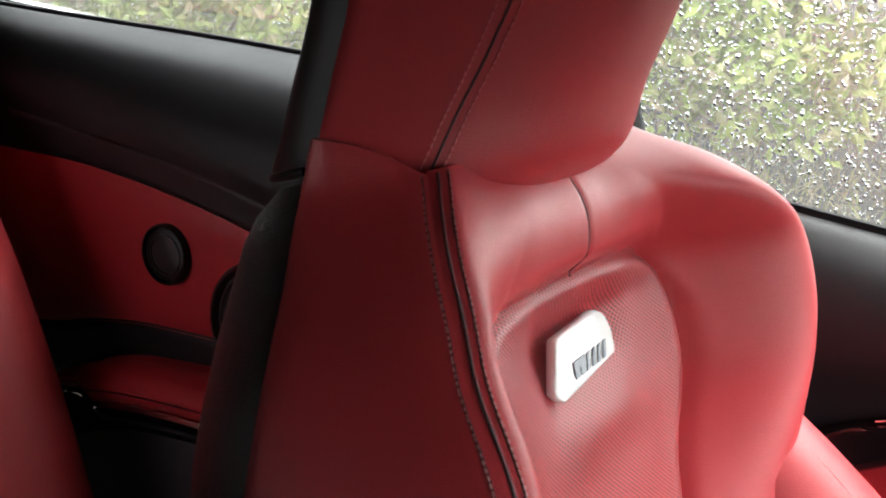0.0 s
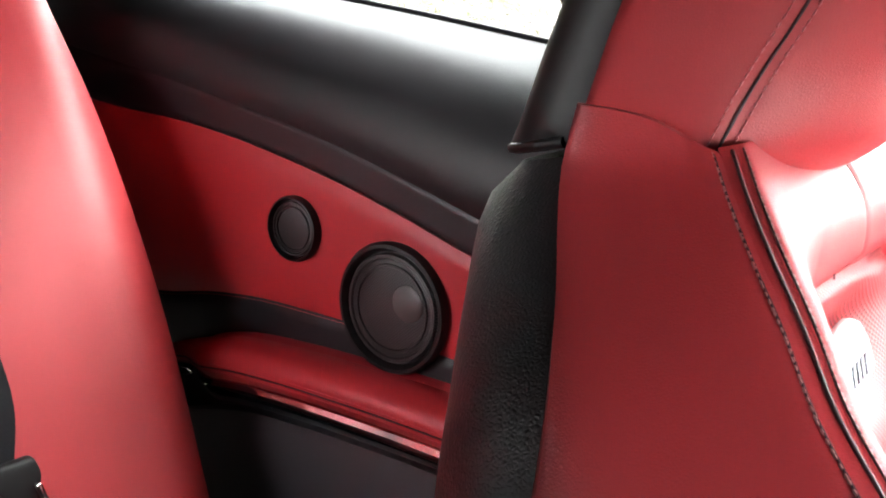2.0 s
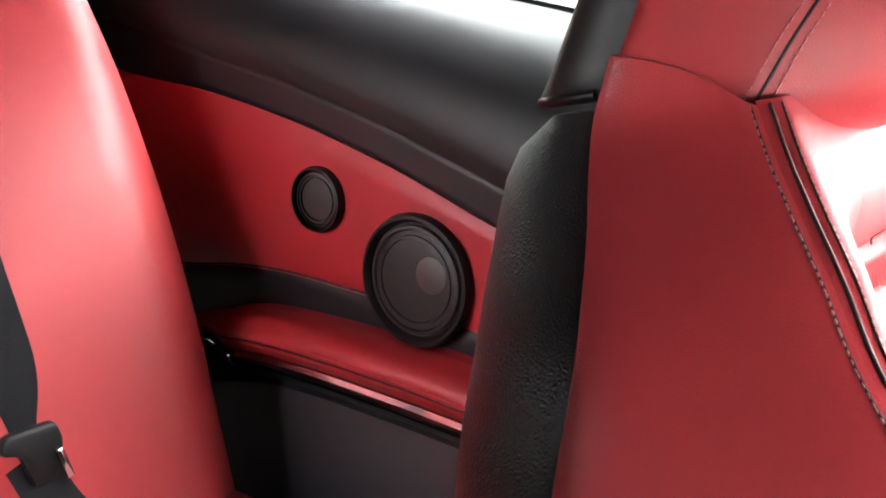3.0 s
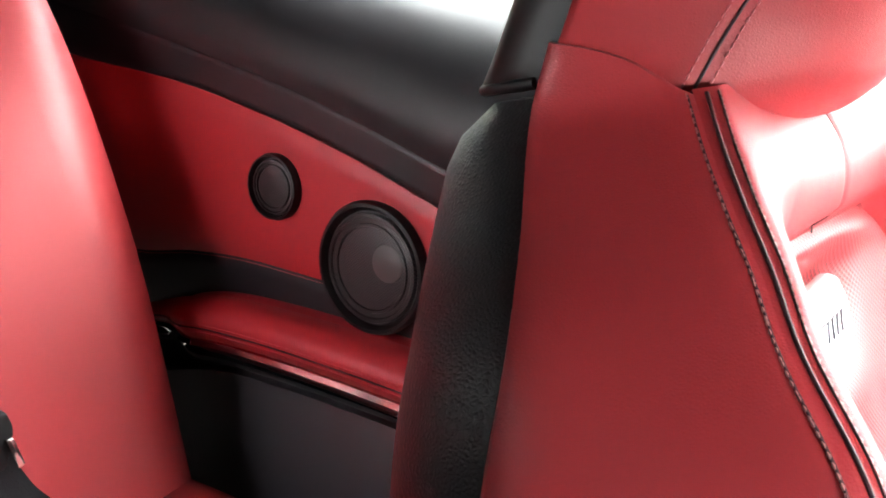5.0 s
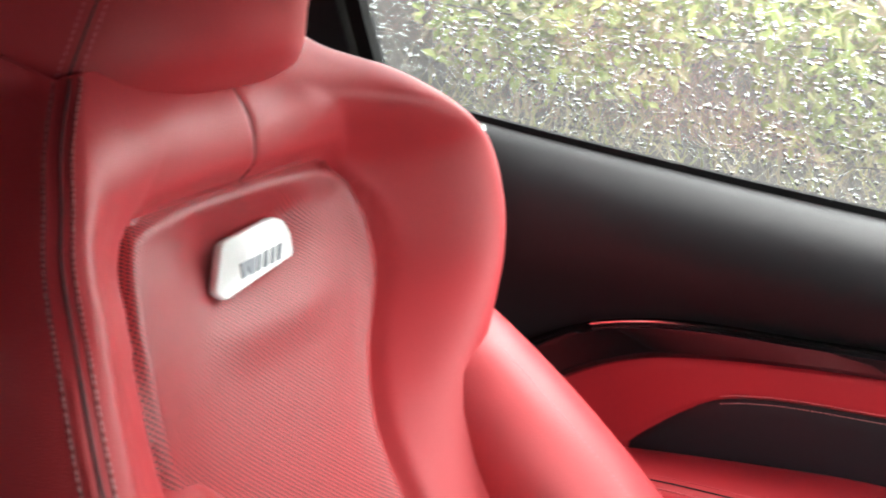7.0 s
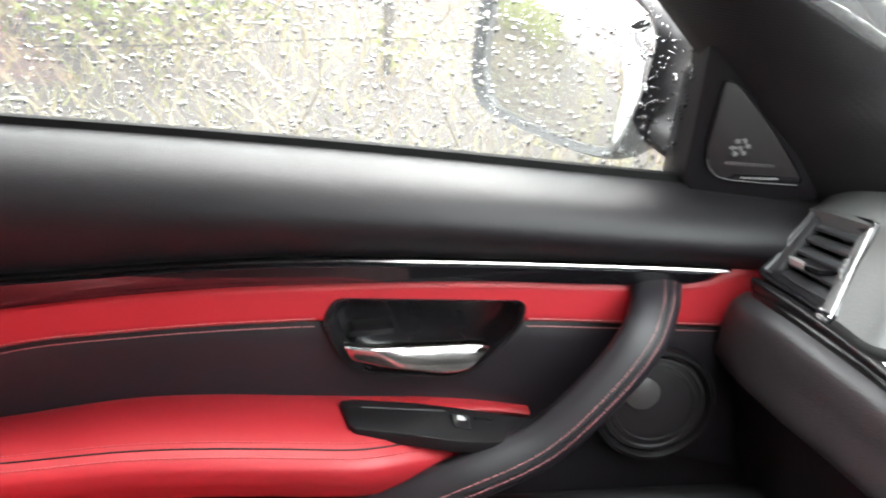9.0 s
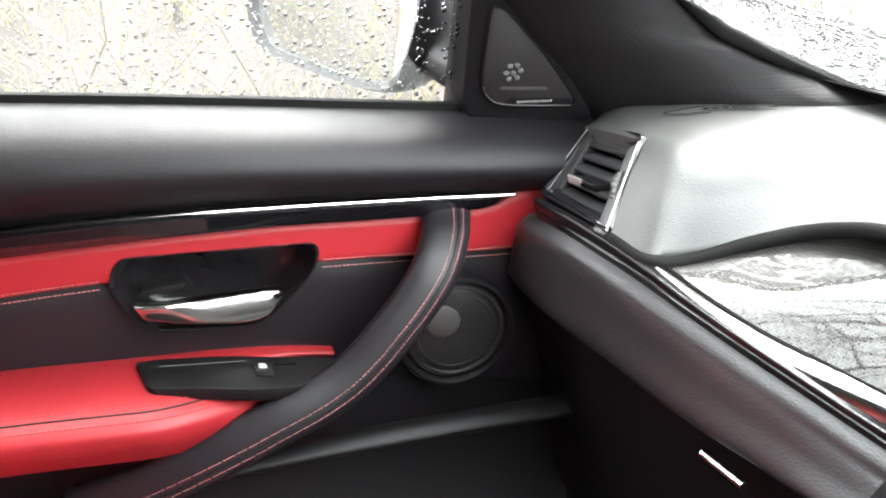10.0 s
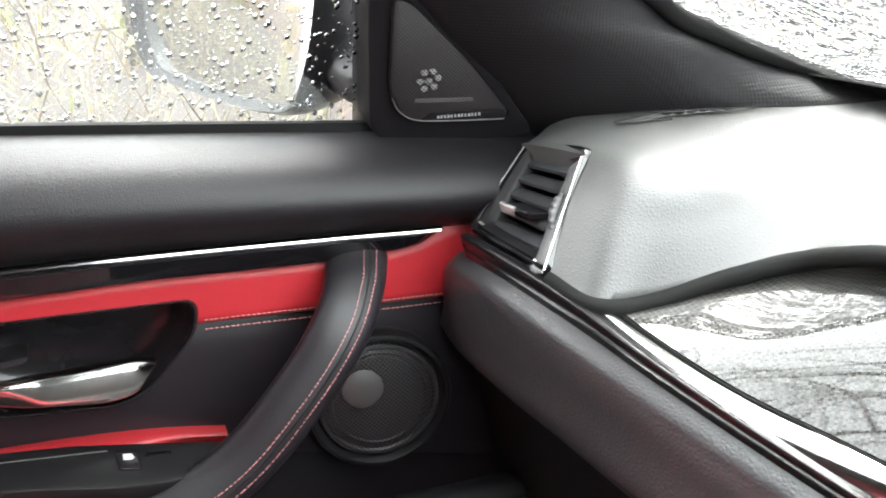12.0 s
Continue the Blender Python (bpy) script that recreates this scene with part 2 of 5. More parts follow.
def sheet(name, f, nu, nv, material, parent, thick=None, label="", smooth=True, kind=""):
    """A sheet f(s, t); with thick, a vector or f(s, t) for its back, it is closed to a solid."""
    v, fa = grid(f, nu, nv)
    if thick is not None:
        k = len(v)
        v = v + [v[n] + (thick if isinstance(thick, Vector) else thick(n // nv / (nu - 1), n % nv / (nv - 1))) for n in range(k)]
        fa = fa + [tuple(k + q for q in reversed(x)) for x in fa]
        rim = [i * nv for i in range(nu)] + [(nu - 1) * nv + j for j in range(1, nv)] + [i * nv + nv - 1 for i in range(nu - 2, -1, -1)] + [j for j in range(nv - 2, 0, -1)]
        fa += [(rim[q], rim[(q + 1) % len(rim)], k + rim[(q + 1) % len(rim)], k + rim[q]) for q in range(len(rim))]
    return put(name, mesh_of(name, v, fa, material, smooth), parent, label, kind)


def tube_data(c, r, n=24, m=8, wide=None, closed=False, side=Vector((0, 1, 0))):
    """A tube of radius r(t) along the curve c(t); wide(t) is its half width across, along 'side'."""
    v, fa = [], []
    for i in range(n):
        t = i / (n if closed else n - 1)
        d = (c((t + 0.004) % 1 if closed else min(1, t + 0.004)) - c((t - 0.004) % 1 if closed else max(0, t - 0.004))).normalized()
        a = (side - d * side.dot(d)).normalized()
        b = d.cross(a)
        rr = r(t) if callable(r) else r
        ww = (wide(t) if callable(wide) else wide) if wide is not None else rr
        for k in range(m):
            q = 2 * math.pi * k / m
            v.append(c(t) + a * math.cos(q) * ww + b * math.sin(q) * rr)
    for i in range(n if closed else n - 1):
        for k in range(m):
            i2 = (i + 1) % n
            fa.append((i * m + k, i2 * m + k, i2 * m + (k + 1) % m, i * m + (k + 1) % m))
    if not closed:
        fa += [tuple(range(m)), tuple((n - 1) * m + k for k in range(m))]
    return v, fa


def tube(name, c, r, material, parent, n=24, m=8, wide=None, label="", closed=False, side=Vector((0, 1, 0)), kind=""):
    return put(name, mesh_of(name, *tube_data(c, r, n, m, wide, closed, side), material), parent, label, kind)


def stitches(name, c, pitch, material, parent, r=0.0006, up=Vector((0, 0, 0)), label=""):
    """A row of short raised threads along a curve."""
    pts = [c(i / 400) for i in range(401)]
    run, v, fa = 0.0, [], []
    nxt = 0.0
    for a, b in zip(pts, pts[1:]):
        run += (b - a).length
        if run >= nxt:
            d = (b - a).normalized()
            o = a + up
            s = d.orthogonal().normalized()
            q = d.cross(s)
            k = len(v)
            for e, w in ((-0.36, 0.5), (0, 1.1), (0.36, 0.5)):
                for g in range(4):
                    an = math.pi / 2 * g
                    v.append(o + d * pitch * e + (s * math.cos(an) + q * math.sin(an)) * r * w)
            for e in (0, 4):
                fa += [(k + e + g, k + e + (g + 1) % 4, k + e + 4 + (g + 1) % 4, k + e + 4 + g) for g in range(4)]
            fa += [(k, k + 1, k + 2, k + 3), (k + 8, k + 9, k + 10, k + 11)]
            nxt += pitch
    return put(name, mesh_of(name, v, fa, material), parent, label, "stuff")


def slab(name, outline, place, depth, material, parent, bevel=0.002, label="", segments=2):
    """A flat piece: an outline of (a, b) pairs, laid by place(a, b, h), h from 0 to depth, with rounded edges."""
    b = bmesh.new()
    f = b.faces.new([b.verts.new(place(p, q, 0)) for p, q in outline])
    top = bmesh.ops.extrude_face_region(b, geom=[f])
    back = Vector(place(*outline[0], depth)) - Vector(place(*outline[0], 0))
    bmesh.ops.translate(b, verts=[x for x in top["geom"] if isinstance(x, bmesh.types.BMVert)], vec=back)
    bmesh.ops.recalc_face_normals(b, faces=b.faces)
    if bevel:
        bmesh.ops.bevel(b, geom=[e for e in b.edges if e.calc_face_angle(0) > 0.5], offset=bevel, segments=segments, profile=0.5, affect="EDGES", clamp_overlap=True)
    me = bpy.data.meshes.new(name)
    b.to_mesh(me)
    b.free()
    me.materials.append(material)
    for p in me.polygons:
        p.use_smooth = True
    me.set_sharp_from_angle(angle=radians(35))
    return put(name, me, parent, label)


def rounded(points, r, n=5):
    """An outline with its corners rounded."""
    out = []
    k = len(points)
    for i in range(k):
        p, a, b = Vector(points[i]), Vector(points[i - 1]), Vector(points[(i + 1) % k])
        da, db = (a - p), (b - p)
        ra = min(r, da.length * 0.45, db.length * 0.45)
        s, e = p + da.normalized() * ra, p + db.normalized() * ra
        for j in range(n + 1):
            t = j / n
            q = s * (1 - t) ** 2 + p * 2 * t * (1 - t) + e * t * t
            out.append((q.x, q.y))
    return out


def lathe(name, centre, axis, profile, material, parent, n=40, label="", squash=1.0):
    """A turned piece round an axis: profile of (radius, height along the axis)."""
    ax = Vector(axis).normalized()
    a = ax.cross(Vector((0, 0, 1))).normalized()
    b = ax.cross(a)
    c = Vector(centre)
    v = [c + a * math.cos(2 * math.pi * i / n) * r + b * math.sin(2 * math.pi * i / n) * r * squash + ax * h for i in range(n) for r, h in profile]
    m = len(profile)
    fa = [(i * m + j, ((i + 1) % n) * m + j, ((i + 1) % n) * m + j + 1, i * m + j + 1) for i in range(n) for j in range(m - 1)]
    return put(name, mesh_of(name, v, fa, material), parent, label)


def cut(ob, cutter):
    """Take a solid away from a part for good."""
    mod = ob.modifiers.new("opening", "BOOLEAN")
    mod.operation, mod.object, mod.solver = "DIFFERENCE", cutter, "EXACT"
    bpy.context.view_layer.update()
    me = bpy.data.meshes.new_from_object(ob.evaluated_get(bpy.context.evaluated_depsgraph_get()))
    ob.modifiers.clear()
    ob.data = me
    for p in me.polygons:
        p.use_smooth = True
    me.set_sharp_from_angle(angle=radians(40))

# ---- lines of the car that several pieces share ----
belt = spl((-1.3, 1.1), (-0.95, 1.076), (-0.45, 1.052), (-0.25, 1.03), (-0.12, 0.99), (0.0, 0.974), (0.2, 0.955), (0.38, 0.941), (0.53, 0.928), (0.78, 0.903), (0.9, 0.892), (1.3, 0.86))
belt_y = spl((-1.3, 0.62), (-0.95, 0.665), (-0.5, 0.70), (-0.12, 0.73), (0.3, 0.735), (0.78, 0.732), (1.3, 0.72))
FLOOR = 0.28


def win_y(x, z):
    """The side glass leans in towards the roof."""
    return belt_y(x) + 0.004 - (z - belt(x)) * 0.30


# ---- the closed car round the camera ----
shell = thing("car_body", "dark painted coupe body shell with black cloth headliner", "car body", kind="structure")
sheet("headliner", lambda s, t: Vector((-1.25 + s * 1.74, -0.6 + 1.2 * t, 1.30 + 0.07 * math.sin(math.pi * t) - 0.10 * (2 * s - 0.9) ** 2)), 16, 10, headliner, shell, Vector((0, 0, 0.03)))
# unseen; covers the windscreen's top to limit the light coming in
sheet("header_panel", lambda s, t: Vector((0.485 + 0.145 * s, -0.56 + 1.12 * t, 1.25 - 0.087 * s - 0.03 * (2 * t - 1) ** 2)), 6, 10, headliner, shell, Vector((0, 0, 0.015)))
sheet("floor_pan", lambda s, t: Vector((-1.25 + s * 2.6, -0.78 + 1.56 * t, FLOOR)), 4, 4, carpet, shell, Vector((0, 0, -0.03)))
sheet("centre_tunnel", lambda s, t: Vector((-0.6 + s * 1.7, -0.13 + 0.26 * t, FLOOR + 0.28 * math.sin(math.pi * t) ** 0.35)), 12, 14, cabin_cloth, shell, Vector((0, 0, -0.01)))
# unseen wall, raised over the driver's window to hold back side light
sheet("driver_side_wall", lambda s, t: Vector((-1.3 + s * 2.65, -0.74 + 0.04 * ss(0.6, 1.0, t), FLOOR + t * (1.04 - 0.42 * ss(0.5, 1.1, -1.3 + s * 2.65) - 0.24 * ss(-0.46, -0.52, -1.3 + s * 2.65)))), 30, 12, cabin_cloth, shell, Vector((0, -0.05, 0)))
# added, unseen: stands inside the cabin to block light from the driver's side
sheet("driver_light_block", lambda s, t: Vector((-0.43 + 1.68 * s, -0.30, FLOOR + (min(1.0, 0.99 - 0.475 * (1.68 * s - 0.88))) * t)), 12, 6, cabin_cloth, shell, Vector((0, -0.03, 0)))
# added, unseen: keeps light off the rear bench and the seat side
sheet("rear_light_block", lambda s, t: Vector((-0.28 - 0.12 * t, -0.30 + 0.35 * s, FLOOR + 0.80 * t)), 6, 6, cabin_cloth, shell, Vector((-0.04, 0, 0)))
sheet("rear_shelf", lambda s, t: Vector((-1.3 + 0.36 * s, -0.62 + 1.12 * t, 1.03 - 0.02 * s)), 4, 8, carpet, shell, Vector((0, 0, -0.03)))
sheet("rear_bulkhead", lambda s, t: Vector((-1.28, -0.75 + 1.5 * t, FLOOR + s * 1.05)), 4, 4, carpet, shell, Vector((-0.03, 0, 0)))
# added, unseen: shuts the rear window opening against light
sheet("rear_window_block", lambda s, t: Vector((-1.27 + 0.12 * s, -0.66 + 1.32 * t, 1.02 + 0.26 * s)), 6, 6, headliner, shell, Vector((-0.02, 0, 0)))
sheet("front_bulkhead", lambda s, t: Vector((1.38, -0.78 + 1.56 * t, FLOOR + s * 0.6)), 4, 4, carpet, shell, Vector((0.03, 0, 0)))
sheet("outer_door_skin", lambda s, t: Vector((-1.3 + 2.65 * s, 0.80 + 0.06 * math.sin(math.pi * t), 0.30 + t * (belt(-1.3 + 2.65 * s) - 0.32))), 24, 12, body_paint, shell, Vector((0, -0.02, 0)))
sheet("door_sill_ledge", lambda s, t: Vector((-1.3 + 2.65 * s, belt_y(-1.3 + 2.65 * s) + 0.015 + (0.80 - belt_y(-1.3 + 2.65 * s) - 0.015) * t, belt(-1.3 + 2.65 * s) - 0.016 - 0.01 * t)), 24, 3, body_paint, shell, Vector((0, 0, -0.01)))
sheet("kick_panel", lambda s, t: Vector((0.86 + 0.54 * s, 0.722, FLOOR + 0.60 * t)), 4, 4, carpet, shell, Vector((0, 0.02, 0)))
sheet("bonnet", lambda s, t: Vector((1.36 + 1.0 * s, -0.8 + 1.6 * t, 0.93 - 0.12 * s - 0.12 * (2 * t - 1) ** 2)), 10, 10, body_paint, shell, Vector((0, 0, -0.02)))
sheet("roof_skin", lambda s, t: Vector((-1.3 + s * 1.84, -0.63 + 1.26 * t, 1.36 + 0.06 * math.sin(math.pi * t) - 0.09 * (2 * s - 0.9) ** 2)), 12, 10, body_paint, shell, Vector((0, 0, 0.01)))

# side windows and windscreen
side_window = thing("window_1", "clear door window glass wet with rain", "window", kind="structure")
pane = sheet("pane", lambda s, t: Vector((-0.12 + 0.90 * s - 0.25 * s * t, win_y(-0.12 + 0.90 * s, belt(-0.12 + 0.90 * s) - 0.02 + 0.33 * t), belt(-0.12 + 0.90 * s) - 0.02 + 0.33 * t)), 20, 8, window_glass, side_window, Vector((0, 0.004, 0)))
pane.visible_shadow = False
sheet("lower_seal", lambda s, t: Vector((-0.14 + 0.925 * s, belt_y(-0.14 + 0.925 * s) - 0.004 + 0.002 * t, belt(-0.14 + 0.925 * s) - 0.012 + 0.0135 * t)), 40, 3, rubber, side_window, Vector((0, 0.007, 0)))
quarter_window = thing("window_2", "fixed rear quarter window glass with dotted border", "window", kind="structure")
pane = sheet("pane", lambda s, t: Vector((-1.05 + 0.86 * s, win_y(-1.05 + 0.86 * s, belt(-1.05 + 0.86 * s) - 0.02 + 0.3 * t), belt(-1.05 + 0.86 * s) - 0.02 + 0.3 * t)), 16, 8, window_glass, quarter_window, Vector((0, 0.004, 0)))
pane.visible_shadow = False
sheet("lower_seal", lambda s, t: Vector((-1.05 + 0.86 * s, belt_y(-1.05 + 0.86 * s) - 0.004 + 0.002 * t, belt(-1.05 + 0.86 * s) - 0.012 + 0.012 * t)), 30, 3, rubber, quarter_window, Vector((0, 0.007, 0)))
windscreen = thing("window_3", "wide windscreen glass covered with rain", "windscreen", kind="structure")


def screen(s, t):
    y = 0.66 - 1.32 * t
    return Vector((1.28 - 0.82 * s - 0.16 * (y / 0.66) ** 2, y * (1 - 0.14 * s), 0.90 + 0.40 * s + 0.012 * s * (1 - s)))


pane = sheet("pane", screen, 16, 20, screen_glass, windscreen, Vector((0.004, 0, 0.002)))
pane.visible_shadow = False
sheet("dark_border", lambda s, t: screen(0.085 * s, 0.01 + 0.98 * t) - Vector((0.003, 0, 0.002)), 4, 40, rubber, windscreen, Vector((-0.001, 0, -0.0008)), "black band along the foot of the glass")

# roof rail and pillars on the passenger side
rail = thing("roof_rail_trim", "dark cloth-covered roof rail above the side glass", "trim", kind="structure")
# the rear end dips, out of view, only to shade the bench
sheet("rail", lambda s, t: Vector((-1.2 + 1.75 * s, 0.655 - 0.07 * t - 0.05 * (2 * s - 0.9) ** 2, 1.235 + 0.07 * t - 0.06 * (2 * s - 1.0) ** 2 - 0.11 * ss(0.55, 0.2, s) * (1 - t))), 20, 4, headliner, rail, Vector((0, 0.03, 0.01)))
b_pillar = thing("b_pillar_trim", "black and grey pillar trim behind the door window", "pillar", kind="structure")
sheet("pillar_cover", lambda s, t: Vector((-0.345 + 0.215 * s - 0.04 * t, win_y(-0.16, 0.97 + 0.32 * t) - 0.02 - 0.008 * math.sin(math.pi * s), 0.97 + 0.32 * t)), 6, 10, black_plain, b_pillar, Vector((0, 0.03, 0)))
sheet("pillar_seal", lambda s, t: Vector((-0.126 + 0.016 * s - 0.045 * t, win_y(-0.12, 0.985 + 0.31 * t) - 0.012, 0.985 + 0.31 * t)), 3, 10, rubber, b_pillar, Vector((0, 0.02, 0)))
sheet("grey_strip", lambda s, t: Vector((-0.185 + 0.014 * s - 0.04 * t, win_y(-0.16, 0.98 + 0.3 * t) - 0.034, 0.98 + 0.3 * t)), 3, 10, silver, b_pillar, Vector((0, 0.008, 0)))

c_pillar = thing("c_pillar_trim", "dark cloth-covered rear roof pillar behind the quarter glass", "pillar", kind="structure")
sheet("pillar_cover", lambda s, t: Vector((-1.28 + 0.20 * s + 0.03 * t, win_y(-0.9, 1.06 + 0.25 * t) - 0.03, 1.06 + 0.25 * t)), 6, 8, headliner, c_pillar, Vector((0, 0.03, 0)))

# ---- passenger door ----
door = thing("car_door", "black and red leather passenger door panel with gloss black strip", "car door", at=(0.4, 0.72, 0.6))
strip_top = spl((0.0, 0.735), (0.045, 0.778), (0.1, 0.813), (0.175, 0.836), (0.3, 0.846), (0.43, 0.853), (0.52, 0.853), (0.74, 0.843), (0.815, 0.838), (0.9, 0.834))
strip_low = spl((0.03, 0.690), (0.077, 0.745), (0.154, 0.793), (0.23, 0.812), (0.39, 0.829), (0.51, 0.832), (0.605, 0.832), (0.77, 0.826), (0.80, 0.829), (0.82, 0.837), (0.9, 0.84))
stitch_z = spl((0.157, 0.716), (0.186, 0.743), (0.226, 0.774), (0.256, 0.784), (0.349, 0.794), (0.49, 0.799), (0.652, 0.794), (0.72, 0.790), (0.815, 0.784), (0.9, 0.782))
arm_back = spl((0.05, 0.70), (0.126, 0.709), (0.26, 0.729), (0.36, 0.741), (0.507, 0.735), (0.605, 0.729), (0.67, 0.718), (0.9, 0.66))
PANEL = 0.70


def pad_profile(s, t):
    x = -0.14 + 1.03 * s
    zg, zs, yg = belt(x), strip_top(x), belt_y(x)
    f = spl((0, 0.0), (0.12, 0.014), (0.3, 0.037), (0.45, 0.050), (0.62, 0.055), (0.85, 0.043), (1.0, 0.030))
    # from the glass over the crest and down to the strip
    run = spl((0, 0.0), (0.12, 0.03), (0.3, 0.16), (0.45, 0.33), (0.62, 0.54), (0.85, 0.83), (1.0, 1.0))
    return Vector((x, yg - 0.006 - f(t), zg - 0.004 - run(t) * (zg - 0.004 - zs)))


sheet("upper_pad", pad_profile, 60, 22, black_soft, door, Vector((0, 0.025, 0)), "black grained soft upper door pad")
sheet("lock_pin_collar", lambda s, t: Vector((0.0, 0.695, 0.972)) + Vector((0.009 * math.cos(6.2832 * s), 0.009 * math.sin(6.2832 * s), 0)) * (0.55 + 0.45 * t) + Vector((0, 0, 0.004 * math.sin(math.pi * t))), 20, 6, silver, door, label="grey ring of the lock pin")
lathe("lock_pin", (0.0, 0.695, 0.966), (0, 0, 1), [(0.0035, 0), (0.0035, 0.009), (0.002, 0.011), (0.0, 0.011)], black_plain, door, 16)


def band(name, x0, x1, low, high, y, material, label="", nx=50, nz=10, bulge=0.004, thick=0.015, lean=0.0):
    """A cushioned strip of door trim between two lines, its edges rolled in."""

    def f(s, t):
        x = x0 + (x1 - x0) * s
        a, b = low(x), high(x)
        e = min(1, min(t, 1 - t) * 7, min(s, 1 - s) * 30)
        return Vector((x, (y(x) if callable(y) else y) - bulge * (1 - (1 - e) ** 2) + lean * (t - 0.5), a + (b - a) * t))

    return sheet(name, f, nx, nz, material, door, Vector((0, thick, 0)), label)


gloss = band("trim_strip", 0.02, 0.815, strip_low, strip_top, 0.694, gloss_black, "gloss black trim strip reflecting the seats", nz=9, bulge=0.006, lean=-0.006)
tube("chrome_line", lambda t: Vector((0.12 + 0.692 * t, 0.6885, strip_top(0.12 + 0.692 * t) + 0.0005)), 0.0012, chrome, door, 60, 6, label="thin chrome line above the strip")
red_band = band("red_band", 0.05, 0.87, lambda x: (stitch_z(x) if x > 0.157 else 0.716 - (0.157 - x) * 0.6), strip_low, PANEL, red_smooth, "red leather band under the strip", nx=70, nz=12, thick=0.03)
inset = band("black_inset", 0.157, 0.87, lambda x: arm_back(x) - 0.03, stitch_z, PANEL + 0.003, black_leather, "black leather inset round the handle", nx=70, nz=12, thick=0.03)
band("rear_red_panel", 0.0, 0.2, lambda x: 0.64, lambda x: strip_low(max(x, 0.06)) - 0.004, PANEL + 0.006, red_smooth, nx=16, nz=8)
for xa, xb in ((0.235, 0.487), (0.655, 0.865)):
    stitches("upper_stitching", lambda t, xa=xa, xb=xb: Vector((xa + (xb - xa) * t, PANEL - 0.0042, stitch_z(xa + (xb - xa) * t) + 0.004)), 0.0034, stitch_pale, door, 0.0005)
for xa, xb in ((0.235, 0.487), (0.655, 0.865)):
    stitches("lower_stitching", lambda t, xa=xa, xb=xb: Vector((xa + (xb - xa) * t, PANEL - 0.0012, stitch_z(xa + (xb - xa) * t) - 0.004)), 0.0034, stitch_pale, door, 0.0005)

# opening for the handle, a bowl behind it
bowl_edge = rounded([(0.494, 0.80), (0.502, 0.819), (0.649, 0.813), (0.646, 0.790), (0.606, 0.748), (0.514, 0.757)], 0.022, 6)


def in_door(y):
    return lambda a, b, h: Vector((a, y + h, b))


cutter = slab("cutter", bowl_edge, in_door(0.66), 0.09, black_plain, None, 0)
cut(red_band, cutter)
cut(inset, cutter)
bpy.data.objects.remove(cutter)
cx, cz = 0.575, 0.785
eb = [Vector((a, 0, b)) for a, b in bowl_edge]


def bowl(s, t):
    i = s * len(eb)
    k = int(i) % len(eb)
    p = eb[k].lerp(eb[(k + 1) % len(eb)], i - int(i))
    mid = Vector((cx, 0, cz))
    prof = spl((0, 1.055), (0.08, 1.03), (0.18, 0.985), (0.35, 0.90), (0.6, 0.72), (1.0, 0.0))
    deep = spl((0, 0.001), (0.08, -0.0055), (0.18, -0.002), (0.35, 0.014), (0.6, 0.026), (1.0, 0.03))
    q = mid.lerp(p, prof(t))
    return Vector((q.x, PANEL - 0.0005 + deep(t), q.z))


v, fa = grid(bowl, 72, 16, close_u=True)
recess = put("handle_bowl", mesh_of("handle_bowl", v, fa, bowl_plastic), door, "smooth black bowl behind the handle")


lever_top = spl((0.508, 0.7845), (0.533, 0.7825), (0.575, 0.7815), (0.61, 0.7812), (0.6205, 0.7805))
lever_foot = spl((0.508, 0.781), (0.512, 0.772), (0.524, 0.7668), (0.557, 0.763), (0.60, 0.7592), (0.608, 0.7625), (0.616, 0.7735), (0.6205, 0.7792))


def lever(s, t):
    """A flat blade, its near end turned down and its tip turned up a little."""
    x = 0.508 + 0.1125 * s
    top, low = lever_top(x), lever_foot(x)
    turn = -0.0042 + 0.0095 * ss(0.18, 0.42, s)
    edge = max(0.0, abs(t - 0.5) * 2 - 0.8) / 0.2
    return Vector((x, 0.6865 - 0.003 * math.sin(math.pi * s) + turn * (t - 0.5) - 0.0016 * math.sin(math.pi * t) + 0.0022 * edge * edge, low + (top - low) * t))


handle = sheet("door_handle", lever, 48, 16, chrome, door, Vector((0, 0.006, 0)), "bright chrome pull lever")
slab("pivot", rounded([(0.512, 0.786), (0.545, 0.789), (0.548, 0.793), (0.515, 0.791)], 0.002), in_door(0.696), 0.02, black_plain, door)


# arm rest: top, rolled front and underside
def arm(s, t):
    x = 0.06 + 0.60 * s
    zb = arm_back(x)
    zc = spl((0.06, 0.70), (0.188, 0.731), (0.285, 0.738), (0.36, 0.742), (0.468, 0.737), (0.556, 0.727), (0.68, 0.69))(x)
    inn = 0.61 + 0.07 * ss(0.5, 0.68, x) + 0.03 * ss(0.2, 0.05, x)
    ys = spl((0, 0.703), (0.1, 0.690), (0.5, inn + 0.02), (0.62, inn + 0.002), (0.75, inn), (1.0, inn + 0.012))
    zs = spl((0, -0.004), (0.1, 0.0), (0.5, 0.0), (0.62, -0.007), (0.75, -0.018), (1.0, -0.042))
    base = zb + (zc - zb) * min(1, t * 1.9)
    return Vector((x, ys(t), base + zs(t)))


sheet("armrest", arm, 50, 26, red_smooth, door, Vector((0, 0.02, -0.012)), "padded red leather arm rest")
stitches("armrest_stitching", lambda t: arm(0.05 + 0.80 * t, 0.50) + Vector((0, -0.0008, 0)), 0.0036, stitch_red, door)
